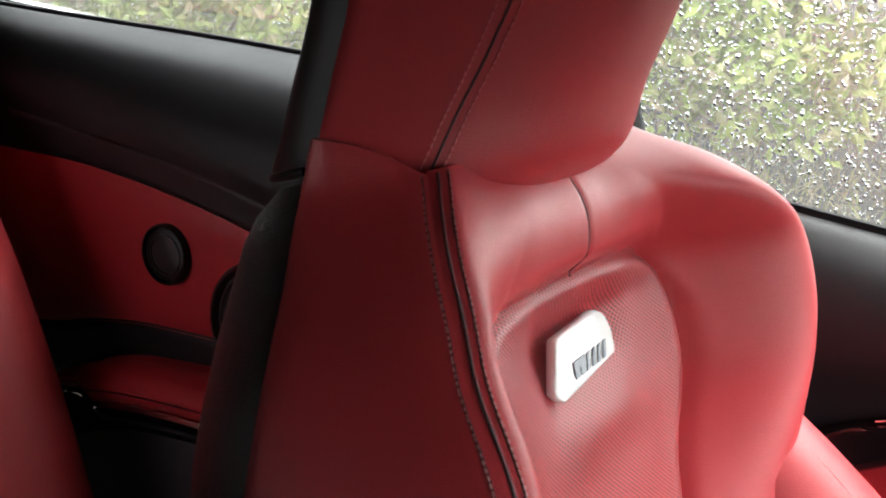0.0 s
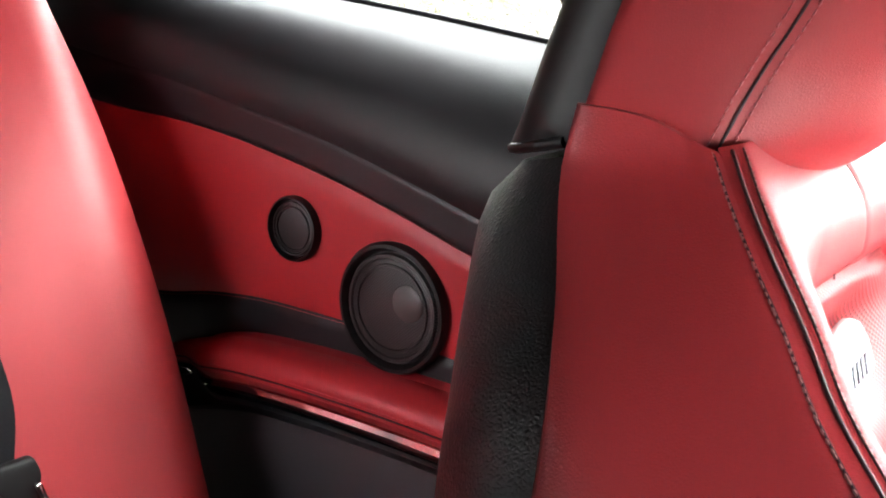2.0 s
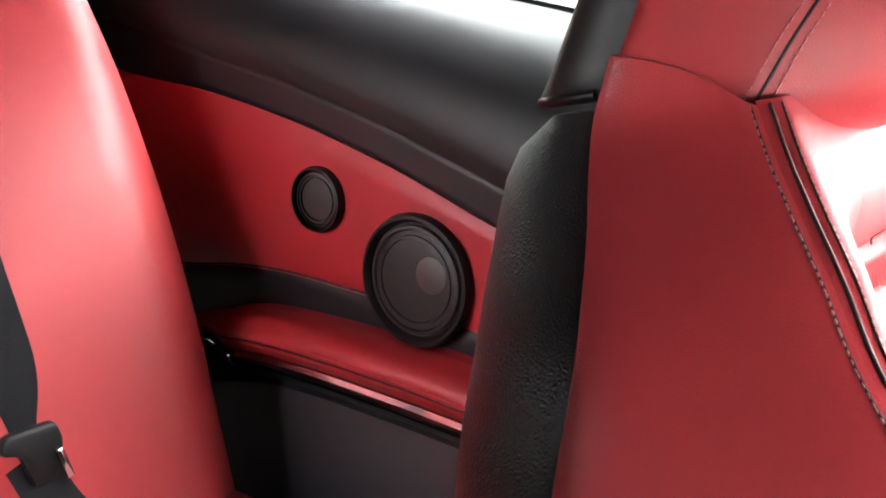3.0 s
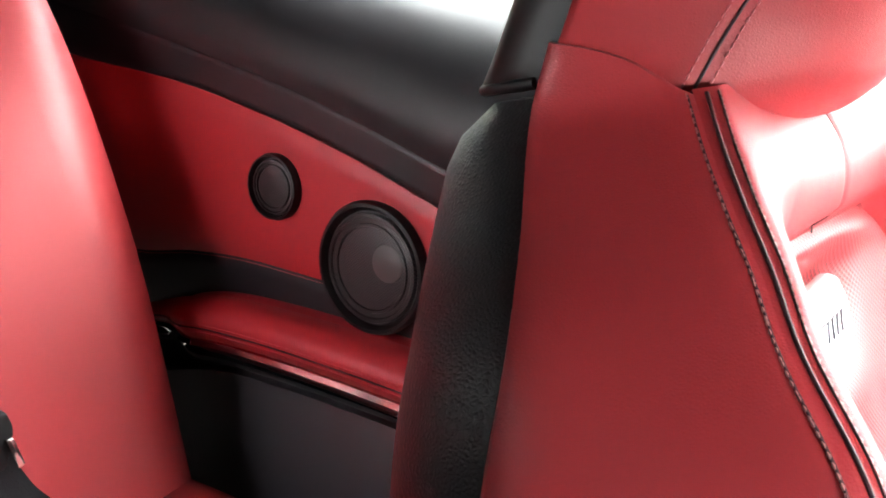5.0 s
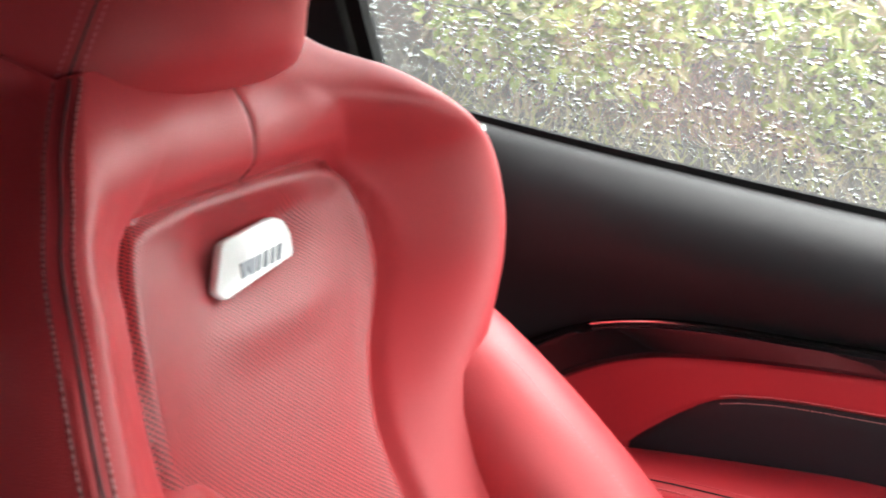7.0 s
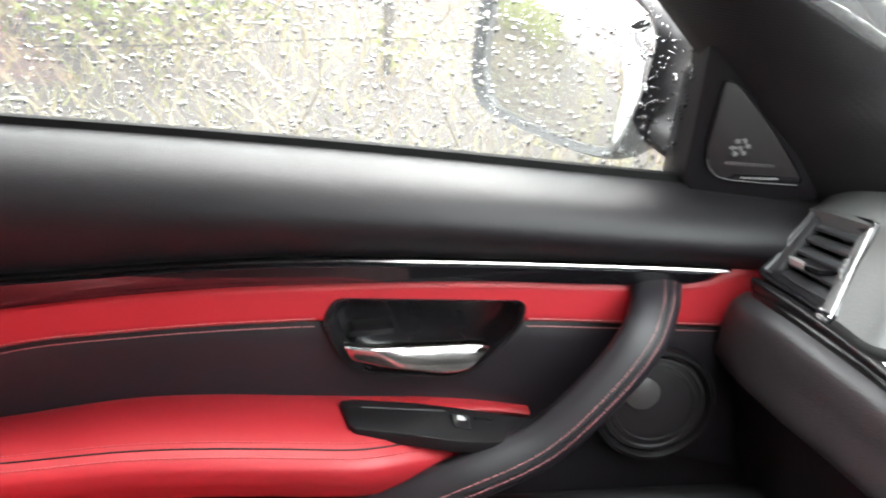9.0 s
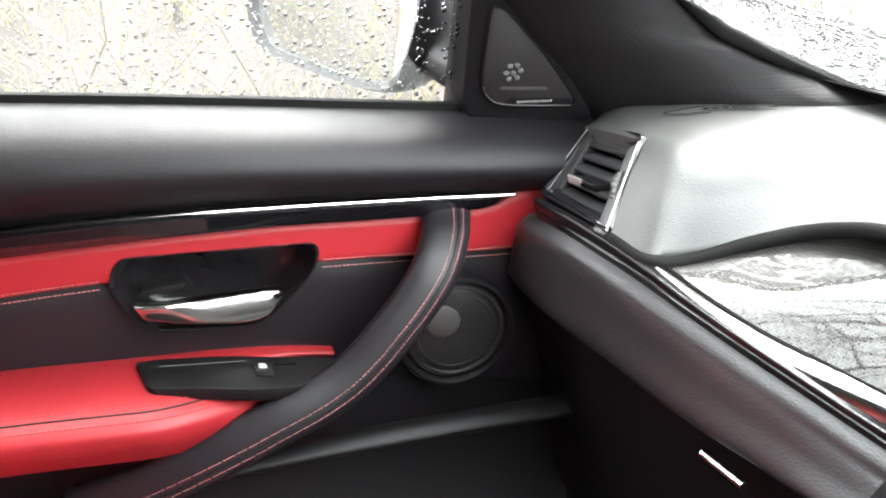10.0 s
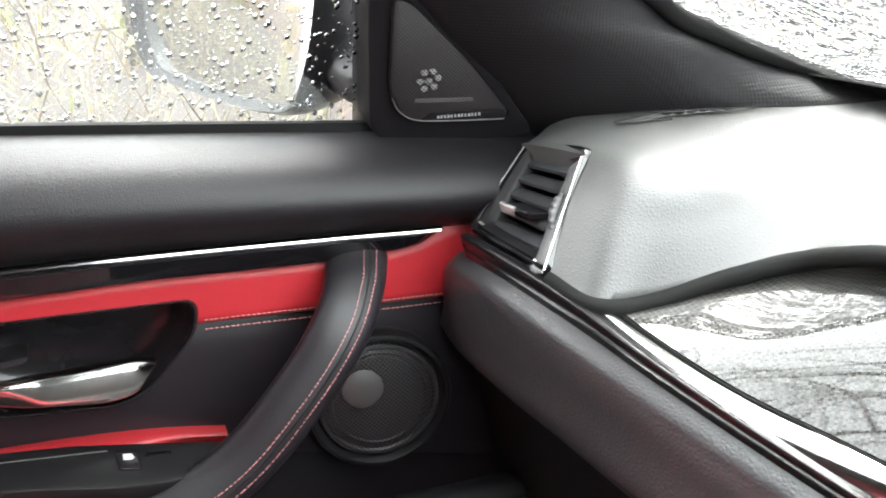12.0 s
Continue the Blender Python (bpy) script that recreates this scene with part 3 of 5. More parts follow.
stitches("armrest_lower_stitching", lambda t: arm(0.05 + 0.80 * t, 0.58) + Vector((0, -0.0008, 0)), 0.0036, stitch_red, door)
tube("armrest_seam", lambda t: arm(0.05 + 0.80 * t, 0.54), 0.0007, black_plain, door, 50, 6)


def on_plate(a, b, h):
    return Vector((a, b, 0.7375 - (a - 0.505) * 0.065 - max(0.0, 0.665 - b) * 0.12 * ss(0.53, 0.62, a) + h))


plate = slab("switch_plate", rounded([(0.504, 0.680), (0.520, 0.6815), (0.564, 0.678), (0.615, 0.667), (0.655, 0.659), (0.655, 0.640), (0.617, 0.6295), (0.584, 0.6295), (0.552, 0.634), (0.513, 0.640), (0.509, 0.645)], 0.005), lambda a, b, h: on_plate(a, b, h - 0.008), 0.011, black_plain, door, 0.0015, "black plate with the window switch")
tube("plate_groove", lambda t: on_plate(0.521 + 0.063 * t, 0.6695 - 0.0035 * t, 0.0030), 0.0005, satin_grey, plate, 20, 6)
switch = slab("window_switch", rounded([(0.588, 0.6605), (0.602, 0.6585), (0.602, 0.6420), (0.589, 0.6440)], 0.002), lambda a, b, h: on_plate(a, b, 0.002 + h), 0.003, bowl_plastic, plate, 0.0012)
slab("switch_recess", rounded([(0.605, 0.6585), (0.621, 0.6565), (0.620, 0.6440), (0.605, 0.6455)], 0.002), lambda a, b, h: on_plate(a, b, 0.0026 + h), 0.0008, gloss_black, plate, 0)
slab("switch_mark", [(0.5925, 0.6575), (0.5925, 0.6520), (0.5975, 0.6513), (0.5990, 0.6530), (0.5975, 0.6568)], lambda a, b, h: on_plate(a, b, 0.0048 + h), 0.0006, mark_pale, plate, 0)

# pull handle, leather with twin stitching
pull_c = spl3([(0.757, 0.700, 0.824), (0.747, 0.674, 0.815), (0.731, 0.653, 0.797), (0.703, 0.643, 0.765), (0.656, 0.635, 0.723), (0.592, 0.628, 0.697), (0.52, 0.630, 0.668), (0.45, 0.64, 0.64)])


def pull_at(t, q, grow=1.0):
    d = (pull_c(min(1, t + 0.01)) - pull_c(max(0, t - 0.01))).normalized()
    face = Vector((-0.25, -0.9, 0.35))
    b = (face - d * face.dot(d)).normalized()
    a = d.cross(b)
    w = (0.0205 - 0.002 * math.sin(math.pi * t)) * grow
    h = 0.012 * grow
    c, s_ = math.cos(q), math.sin(q)
    return pull_c(t) + a * w * (abs(c) ** 0.8) * (1 if c > 0 else -1) + b * h * (abs(s_) ** 0.8) * (1 if s_ > 0 else -1)


v, fa = grid(lambda s, t: pull_at(s, 2 * math.pi * t), 44, 24, close_v=True)
fa += [tuple(range(24)), tuple(43 * 24 + k for k in range(24))]
pull = put("pull_handle", mesh_of("pull_handle", v, fa, black_leather), door, "curved black leather pull handle with red stitching")
for q in (1.72, 2.14):
    stitches("stitching", lambda t, q=q: pull_at(0.03 + 0.95 * t, q, 1.02), 0.0030, stitch_pale, pull, 0.0004)
tube("seam", lambda t: pull_at(0.03 + 0.95 * t, 1.93, 1.0), 0.0008, black_plain, pull, 44, 6)


def speaker(parent, centre, axis, r, label):
    """A round grille with its rim, the cone's rings and the dust cap showing through."""
    sp = lathe("speaker", centre, axis, [(r * 1.0, -0.004), (r * 1.02, 0.004), (r * 0.98, 0.0085), (r * 0.93, 0.009), (r * 0.88, 0.005), (r * 0.87, 0.001)], black_plain, parent, 56, label)
    lathe("grille", centre, axis, [(r * 0.88, 0.0015), (r * 0.8, 0.0035), (r * 0.5, 0.0055), (0.0, 0.006)], grille_mesh, sp, 48)
    for k, w in ((0.80, 0.05), (0.66, 0.035)):
        lathe("surround_ring", centre, axis, [(r * (k - w), 0.0044), (r * (k - w * 0.5), 0.0062), (r * (k + w * 0.5), 0.0058), (r * (k + w), 0.0030)], grille_mesh, sp, 48)
    return sp


def cap(sp, centre, axis, r):
    lathe("dust_cap", centre, axis, [(r, 0.0), (r * 0.9, 0.0012), (0, 0.0015)], cone_grey, sp, 28)


AX = Vector((-0.10, -0.99, 0.06)).normalized()
sp = speaker(door, (0.765, 0.692, 0.719), AX, 0.051, "round black speaker grille low in the door")
cap(sp, (0.753, 0.6855, 0.731), AX, 0.0145)
sheet("lower_panel", lambda s, t: Vector((0.0 + 0.89 * s, 0.715 - 0.06 * ss(0.62, 0.0, t) - 0.01 * math.sin(math.pi * s), 0.42 + t * (arm_back(0.89 * s) - 0.41))), 40, 16, black_soft, door, Vector((0, 0.02, 0)), "black grained lower door panel")
sheet("pocket_lip", lambda s, t: Vector((0.45 + 0.43 * s, 0.648 - 0.012 * math.sin(math.pi * t), 0.640 + 0.018 * t + 0.004 * math.sin(math.pi * s))), 30, 8, black_plain, door, Vector((0, 0.012, -0.004)))

# mirror triangle with its tweeter
sail = thing("tweeter_panel", "black triangular tweeter panel between window and pillar", "speaker panel", at=(0.82, 0.72, 0.92))


def sail_at(a, b, h):
    return Vector((a, 0.718 - 0.35 * (a - 0.77) * 0.3 - 0.22 * (b - 0.9) + h, b))


slab("panel", rounded([(0.774, 0.905), (0.788, 0.890), (0.884, 0.890), (0.884, 0.897), (0.835, 0.963), (0.792, 1.03), (0.768, 1.04)], 0.012, 5), sail_at, 0.03, sail_plastic, sail, 0.006, segments=4)
grille_edge = rounded([(0.785, 0.930), (0.797, 0.910), (0.864, 0.9055), (0.866, 0.911), (0.834, 0.950), (0.797, 0.988), (0.785, 0.992)], 0.008, 5)
slab("grille", grille_edge, lambda a, b, h: sail_at(a, b, h - 0.0022), 0.004, tweeter_mesh, sail, 0.001)
tube("grille_rim", lambda t: sail_at(*Vector(grille_edge[int(t * (len(grille_edge) - 1))]), -0.0026), 0.0010, sail_plastic, sail, len(grille_edge), 6, closed=True)
# grey tube modelled as the glint along the grille's lower rim
tube("lower_glint", spl3([sail_at(0.7865, 0.926, -0.0036), sail_at(0.792, 0.916, -0.0038), sail_at(0.803, 0.9095, -0.0038), sail_at(0.828, 0.907, -0.0038), sail_at(0.863, 0.9052, -0.0036)]), 0.0005, satin_grey, sail, 30, 6)
slab("lower_lip", rounded([(0.806, 0.9085), (0.864, 0.9060), (0.863, 0.9120), (0.812, 0.9140)], 0.002), lambda a, b, h: sail_at(a, b, h - 0.0036), 0.003, sail_plastic, sail, 0.0006)
for k, (a, b) in enumerate([(0.810, 0.936), (0.807, 0.942), (0.8125, 0.9425), (0.816, 0.938), (0.814, 0.932), (0.8075, 0.931), (0.8045, 0.936)]):
    lathe("tweeter_petal", sail_at(a, b, -0.0021), (-0.1, -0.97, 0.2), [(0.0030 if k == 0 else 0.0025, 0), (0.002, 0.0008), (0, 0.001)], petal_mesh, sail, 14)
# strip of paler mesh laid on as a painted glint
slab("mesh_glint", rounded([(0.802, 0.9215), (0.841, 0.9195), (0.841, 0.9222), (0.802, 0.9242)], 0.001, 3), lambda a, b, h: sail_at(a, b, h - 0.0026), 0.0006, petal_mesh, sail, 0)
for k in range(13):
    w = 0.0011 if k % 3 else 0.0014
    slab("name_mark", [(0.817 + k * 0.0023, 0.9094), (0.817 + k * 0.0023 + w, 0.9094), (0.817 + k * 0.0023 + w, 0.9114), (0.817 + k * 0.0023, 0.9114)], lambda a, b, h: sail_at(a, b, h - 0.0041), 0.0006, mark_grey, sail, 0)

# windscreen pillar in dotted cloth
pillar_low = spl3([(0.90, 0.735, 0.868), (0.852, 0.735, 0.908), (0.810, 0.728, 0.955), (0.76, 0.712, 1.015), (0.61, 0.67, 1.15), (0.42, 0.61, 1.26)])
pillar_high = spl3([(1.22, 0.575, 0.915), (1.08, 0.640, 0.926), (0.985, 0.655, 0.957), (0.93, 0.655, 0.99), (0.72, 0.60, 1.15), (0.48, 0.54, 1.28)])
a_pillar = thing("a_pillar_trim", "dark dotted cloth windscreen pillar", "pillar", kind="structure")
sheet("pillar_cover", lambda s, t: pillar_low(s).lerp(pillar_high(s), t) + Vector((-0.02, -0.035, 0.012)) * math.sin(math.pi * t) ** 0.8, 30, 14, pillar_cloth, a_pillar, Vector((0.01, 0.03, 0)))
tube("screen_seal", lambda t: pillar_high(t) + Vector((0.004, 0.0, 0.004)), 0.007, rubber, a_pillar, 40, 8)

# ---- dashboard ----
dash = thing("dashboard", "black grained dashboard with lacquered carbon trim", "dashboard", at=(1.0, 0.3, 0.8))
lip = spl3([(0.832, 0.566, 0.857), (0.841, 0.53, 0.856), (0.8705, 0.5221, 0.8566), (0.9108, 0.5097, 0.8699), (0.9452, 0.491, 0.8824), (0.956, 0.4445, 0.9013), (0.9595, 0.3923, 0.9106), (0.9595, 0.3227, 0.9152), (0.9572, 0.2183, 0.9187), (0.955, -0.05, 0.924), (0.955, -0.32, 0.926)])
fold = spl3([(0.872, 0.6, 0.9105), (0.881, 0.567, 0.914), (0.9021, 0.5448, 0.9099), (0.9465, 0.5368, 0.9055), (1.0035, 0.5201, 0.9069), (1.0431, 0.4694, 0.9185), (1.0554, 0.4047, 0.9247), (1.0603, 0.3284, 0.9282), (1.0604, 0.2222, 0.9317), (1.059, -0.05, 0.937), (1.0523, -0.32, 0.939)])
far_edge = spl3([(0.925, 0.705, 0.905), (0.985, 0.697, 0.912), (1.04, 0.68, 0.917), (1.10, 0.65, 0.921), (1.17, 0.60, 0.924), (1.22, 0.52, 0.926), (1.25, 0.43, 0.926), (1.265, 0.34, 0.926), (1.27, 0.23, 0.926), (1.27, -0.05, 0.926), (1.25, -0.32, 0.926)])


def dash_top(s, t):
    """From the rolled edge up to a soft fold, then back to the windscreen."""
    a, b, c = lip(s), fold(s), far_edge(s)
    bend = a.lerp(b, 0.55) + Vector((-0.0025, -0.0012, 0.0030))
    over = b.lerp(c, 0.18) + Vector((0, 0, 0.0022))
    ks = (0.0, 0.22, 0.42, 0.55, 1.0)
    return Vector([spl(*zip(ks, (a[k], bend[k], b[k], over[k], c[k])))(t) for k in range(3)])


sheet("top_pad", dash_top, 90, 36, dash_skin, dash, Vector((0.004, 0.002, -0.008)), "grained dash top bright with sky light")


def corner(s, t):
    """Rolls off the end of the dash top and runs down to the door."""
    a = Vector((0.866, 0.682, 0.894)).lerp(Vector((0.889, 0.712, 0.884)), t)
    b = dash_top(0.0, 0.42 + 0.58 * t)
    c = b + (b - dash_top(0.012, 0.42 + 0.58 * t)).normalized() * 0.55 * (b - a).length
    return a * (1 - s) ** 2 + c * 2 * s * (1 - s) + b * s * s


sheet("corner_pad", corner, 16, 12, dash_skin, dash, Vector((0.004, 0, -0.012)), "dash corner beside the vent")
tube("pad_edge", lambda t: lip(t) + Vector((0.0005, 0.0003, -0.0048)), 0.0058, rubber, dash, 110, 10, label="dark rolled edge of the dash top")
near_outlet = np.array([p for p in (dash_top(0.006 * i, 0.45 + 0.011 * j) for i in range(90) for j in range(51)) if abs(p.x - 0.952) < 0.05 and abs(p.y - 0.634) < 0.022])
slope = np.linalg.lstsq(np.c_[near_outlet[:, :2], np.ones(len(near_outlet))], near_outlet[:, 2], rcond=None)[0]


def dash_z(x, y):
    """Height of the pad round the demister outlet."""
    return float(slope[0] * x + slope[1] * y + slope[2]) + 0.0014


# side air vent
V_TL, V_TR, V_BR, V_BL = Vector((0.868, 0.676, 0.894)), Vector((0.871, 0.602, 0.910)), Vector((0.832, 0.566, 0.858)), Vector((0.828, 0.668, 0.846))
vent = thing("air_vent", "black side air vent with slats and bright edge", "air vent", at=(0.85, 0.62, 0.87))
V_N = (V_TR - V_TL).cross(V_BL - V_TL).normalized()
if V_N.x > 0:
    V_N = -V_N


def vent_at(s, t, h=0.0):
    return V_TL.lerp(V_TR, s).lerp(V_BL.lerp(V_BR, s), t) + V_N * h


v_out = rounded([(-0.03, -0.06), (1.03, -0.08), (1.01, 1.03), (-0.06, 1.05)], 0.09, 5)
v_in = rounded([(0.09, 0.07), (0.87, 0.06), (0.86, 0.90), (0.13, 0.86)], 0.05, 5)


def vent_ring(loops, name, material, label=""):
    """A closed frame swept through a few loops of (outline blend, height)."""
    m = len(v_out)
    v = [vent_at(v_out[i][0] + (v_in[i][0] - v_out[i][0]) * k, v_out[i][1] + (v_in[i][1] - v_out[i][1]) * k, h) for k, h in loops for i in range(m)]
    fa = [(a * m + i, a * m + (i + 1) % m, (a + 1) * m + (i + 1) % m, (a + 1) * m + i) for a in range(len(loops) - 1) for i in range(m)]
    return put(name, mesh_of(name, v, fa, material), vent, label)


vent_ring([(-0.03, -0.012), (0.0, -0.001), (0.12, 0.0022), (0.30, 0.0015), (0.38, -0.0006), (0.46, 0.0004)], "frame", gloss_black, "gloss black frame")
vent_ring([(0.46, 0.0004), (0.9, -0.0015), (1.0, -0.004), (1.02, -0.034)], "inner_frame", black_plain)
sheet("back_box", lambda s, t: vent_at(0.02 + 0.9 * s, 0.02 + 0.9 * t, -0.033), 4, 4, black_plain, vent, Vector((0.004, 0, 0)))
# satin plate on the inboard side with its bright outer edge
sheet("side_plate", lambda s, t: vent_at(0.855 + 0.115 * s - 0.01 * t, 0.03 + 0.95 * t, 0.0015 + 0.0012 * math.sin(math.pi * (0.15 + 0.7 * s)) - 0.004 * ss(0.12, 0.0, t)), 8, 24, satin_grey, vent, Vector((0.004, 0, -0.004)), "satin grey side plate")
tube("chrome_edge", lambda t: vent_at(0.985 - 0.012 * t, 0.03 + 0.99 * t, 0.0024), 0.0008, chrome, vent, 24, 8, label="bright chrome edge of the vent")
for k in range(5):
    t0 = 0.045 + 0.175 * k
    sheet("slat", lambda s, t, t0=t0, k=k: vent_at(0.105 + 0.005 * k + 0.745 * s, t0 + 0.135 * t - 0.01 * s, -0.0025 - 0.0075 * (1 - t) + 0.0012 * math.sin(math.pi * t)), 10, 8, slat_grey, vent, Vector((0.0012, 0, -0.0026)))
knob = sheet("slat_knob", lambda s, t: vent_at(0.30 + 0.38 * s - 0.03 * t, 0.52 + 0.15 * t, 0.0 - 0.008 * (1 - t) + 0.0065 * t), 10, 8, black_plain, vent, Vector((0.0012, 0, -0.0030)), "sliding knob with a silver front edge")
sheet("silver_front", lambda s, t: vent_at(0.275 + 0.20 * s + 0.015 * t, 0.655 + 0.055 * t - 0.006 * s, 0.0070 + 0.0016 * math.sin(math.pi * t)), 10, 8, silver, knob, Vector((0.001, 0, -0.003)))
tube("bright_rim", lambda t: vent_at(0.45 + 0.22 * t, 0.680 - 0.02 * t, 0.0074), 0.0006, chrome, knob, 10, 6)
tube("setting_mark", lambda t: vent_at(0.045 + 0.06 * t, 0.93, 0.0016), 0.0007, silver, vent, 6, 6)
slab("wheel_slot", rounded([(0.88, 0.37), (0.945, 0.37), (0.935, 0.66), (0.87, 0.66)], 0.02, 3), lambda a, b, h: vent_at(a, b, 0.0030 + h), 0.0009, black_plain, vent, 0)
ring_axis = (vent_at(1, 0.5) - vent_at(0, 0.5)).normalized()
ra = (vent_at(0.9, 1) - vent_at(0.9, 0)).normalized()
rb = ring_axis.cross(ra)
wheel_c = vent_at(0.907, 0.515, -0.0100)
v = []
for side_h, grow in ((-0.0026, 0.9), (-0.0018, 1.0), (0.0018, 1.0), (0.0026, 0.9)):
    for i in range(96):
        q = 2 * math.pi * i / 96
        r_ = 0.0185 * grow - (0.0009 if i % 4 < 2 else 0)
        v.append(wheel_c + ring_axis * side_h + (ra * math.cos(q) + rb * math.sin(q)) * r_)
fa = [(a * 96 + i, a * 96 + (i + 1) % 96, (a + 1) * 96 + (i + 1) % 96, (a + 1) * 96 + i) for a in range(3) for i in range(96)] + [tuple(range(96)), tuple(288 + i for i in range(96))]
put("thumb_wheel", mesh_of("thumb_wheel", v, fa, satin_grey, smooth=False), vent, "ribbed grey thumb wheel")

# demister outlet on the dash
outlet = thing("demister_outlet", "narrow toothed demister outlet in the dash top", "air vent", at=(0.96, 0.65, 0.91))


def on_dash(x, y, lift=0.0):
    return Vector((x, y, dash_z(x, y) + lift))


OUT_A, OUT_B, OUT_C = (0.911, 0.641), (0.950, 0.647), (1.003, 0.625)
tube("upper_edge", lambda t: on_dash(*(Vector(OUT_A).lerp(Vector(OUT_B), t * 2) if t < 0.5 else Vector(OUT_B).lerp(Vector(OUT_C), t * 2 - 1)), 0.0004), 0.0009, black_plain, outlet, 40, 6)
tube("lower_edge", spl3([on_dash(*OUT_A, 0.0002), on_dash(0.921, 0.6345, 0.0002), on_dash(0.934, 0.6315, 0.0001), on_dash(0.946, 0.631, -0.0002)]), 0.0005, black_plain, outlet, 20, 6)
slab("surround", [(0.913, 0.6405), (0.950, 0.6455), (1.000, 0.6245), (0.985, 0.6295), (0.944, 0.6375), (0.926, 0.6345)], lambda a, b, h: on_dash(a, b, h), 0.0007, dash_skin, outlet, 0.0002)
for k in range(6):
    a, b = 0.9445 + 0.0076 * k, 0.6415 - 0.0021 * k
    slab("tooth_gap", [(a, b), (a + 0.0072, b - 0.0020), (a + 0.0004, b - 0.0062)], lambda p, q, h: on_dash(p, q, 0.0010 + h), 0.0004, rubber, outlet, 0)

# carbon trim under the pad, chrome band, ledge and glove box pad
shelf_x = spl((-0.32, 0.96), (0.10, 0.955), (0.25, 0.937), (0.32, 0.918), (0.36, 0.905), (0.40, 0.892), (0.44, 0.877), (0.48, 0.864), (0.53, 0.850), (0.56, 0.842), (0.60, 0.832))
shelf_z = spl((-0.32, 0.836), (0.10, 0.836), (0.25, 0.836), (0.32, 0.837), (0.36, 0.837), (0.40, 0.837), (0.44, 0.838), (0.48, 0.842), (0.53, 0.850), (0.56, 0.856), (0.60, 0.861))
chrome_x = spl((-0.32, 0.945), (0.10, 0.94), (0.25, 0.925), (0.32, 0.908), (0.36, 0.894), (0.40, 0.879), (0.44, 0.865), (0.48, 0.853), (0.53, 0.841), (0.56, 0.835), (0.60, 0.826), (0.66, 0.817))
chrome_z = spl((-0.32, 0.815), (0.10, 0.815), (0.25, 0.818), (0.32, 0.821), (0.36, 0.825), (0.40, 0.831), (0.44, 0.837), (0.48, 0.843), (0.53, 0.851), (0.56, 0.853), (0.60, 0.853), (0.66, 0.849))
ledge_x = spl((-0.32, 0.94), (0.10, 0.935), (0.25, 0.918), (0.32, 0.899), (0.36, 0.884), (0.40, 0.868), (0.44, 0.855), (0.48, 0.843), (0.52, 0.833), (0.56, 0.825), (0.60, 0.819), (0.66, 0.815), (0.71, 0.815))
ledge_z = spl((-0.32, 0.80), (0.10, 0.80), (0.25, 0.81), (0.32, 0.817), (0.36, 0.823), (0.40, 0.830), (0.44, 0.835), (0.48, 0.840), (0.52, 0.844), (0.56, 0.845), (0.60, 0.844), (0.66, 0.837), (0.71, 0.83))
foot_x = spl((-0.32, 0.90), (0.10, 0.895), (0.25, 0.885), (0.36, 0.862), (0.46, 0.838), (0.50, 0.832), (0.54, 0.827), (0.58, 0.822), (0.62, 0.819), (0.66, 0.816), (0.71, 0.816))
foot_z = spl((-0.32, 0.775), (0.25, 0.775), (0.36, 0.773), (0.46, 0.769), (0.54, 0.766), (0.62, 0.760), (0.71, 0.757))


def shelf(y):
    return Vector((shelf_x(y), y, shelf_z(y)))


def chrome_line_at(y):
    return Vector((chrome_x(y), y, chrome_z(y)))


def ledge_low(y):
    return Vector((ledge_x(y), y, ledge_z(y)))


def along(s, y0=0.566):
    """From the door end y0 inwards, close steps first."""
    return y0 - (y0 - 0.343) * s / 0.85 if s < 0.85 else 0.343 - (s - 0.85) / 0.15 * 0.66


lip_x = spl((0.2183, 0.9572), (0.3227, 0.9595), (0.3923, 0.9595), (0.4445, 0.956), (0.491, 0.9452), (0.5097, 0.9108), (0.5221, 0.8705), (0.53, 0.841), (0.566, 0.832))
lip_z = spl((0.2183, 0.9187), (0.3227, 0.9152), (0.3923, 0.9106), (0.4445, 0.9013), (0.491, 0.8824), (0.5097, 0.8699), (0.5221, 0.8566), (0.53, 0.856), (0.566, 0.857))


def trim_at(s, t):
    """Rolls over from a steep lower edge to a nearly level back under the pad."""
    y = along(s, 0.533)
    a = shelf(y) + Vector((0.001, 0, 0.0012))
    c = Vector((max(lip_x(y), shelf_x(y) - 0.004) + 0.008 + 0.014 * ss(0.53, 0.47, y), y, lip_z(y) - 0.006 - 0.002 * ss(0.53, 0.45, y)))
    b = Vector((a.x + 0.48 * (c.x - a.x), y, a.z + 0.55 * (c.z - a.z)))
    return a * (1 - t) ** 2 + b * 2 * t * (1 - t) + c * t * t


sheet("carbon_trim", trim_at, 90, 20, carbon_fibre, dash, Vector((0.003, 0.001, -0.006)), "lacquered carbon weave trim mirroring the sky")
tube("trim_gap", lambda t: shelf(along(t, 0.535)) + Vector((-0.0002, 0, 0.0003)), 0.0005, rubber, dash, 90, 6)
sheet("chrome_strip", lambda s, t: chrome_line_at(along(s, 0.585)).lerp(shelf(along(s, 0.585)) + Vector((-0.001, 0, -0.0002)), t) + Vector((-0.0012, 0, 0.0012)) * math.sin(math.pi * t), 90, 10, chrome, dash, Vector((0.004, 0, -0.004)), "chrome band under the carbon trim")
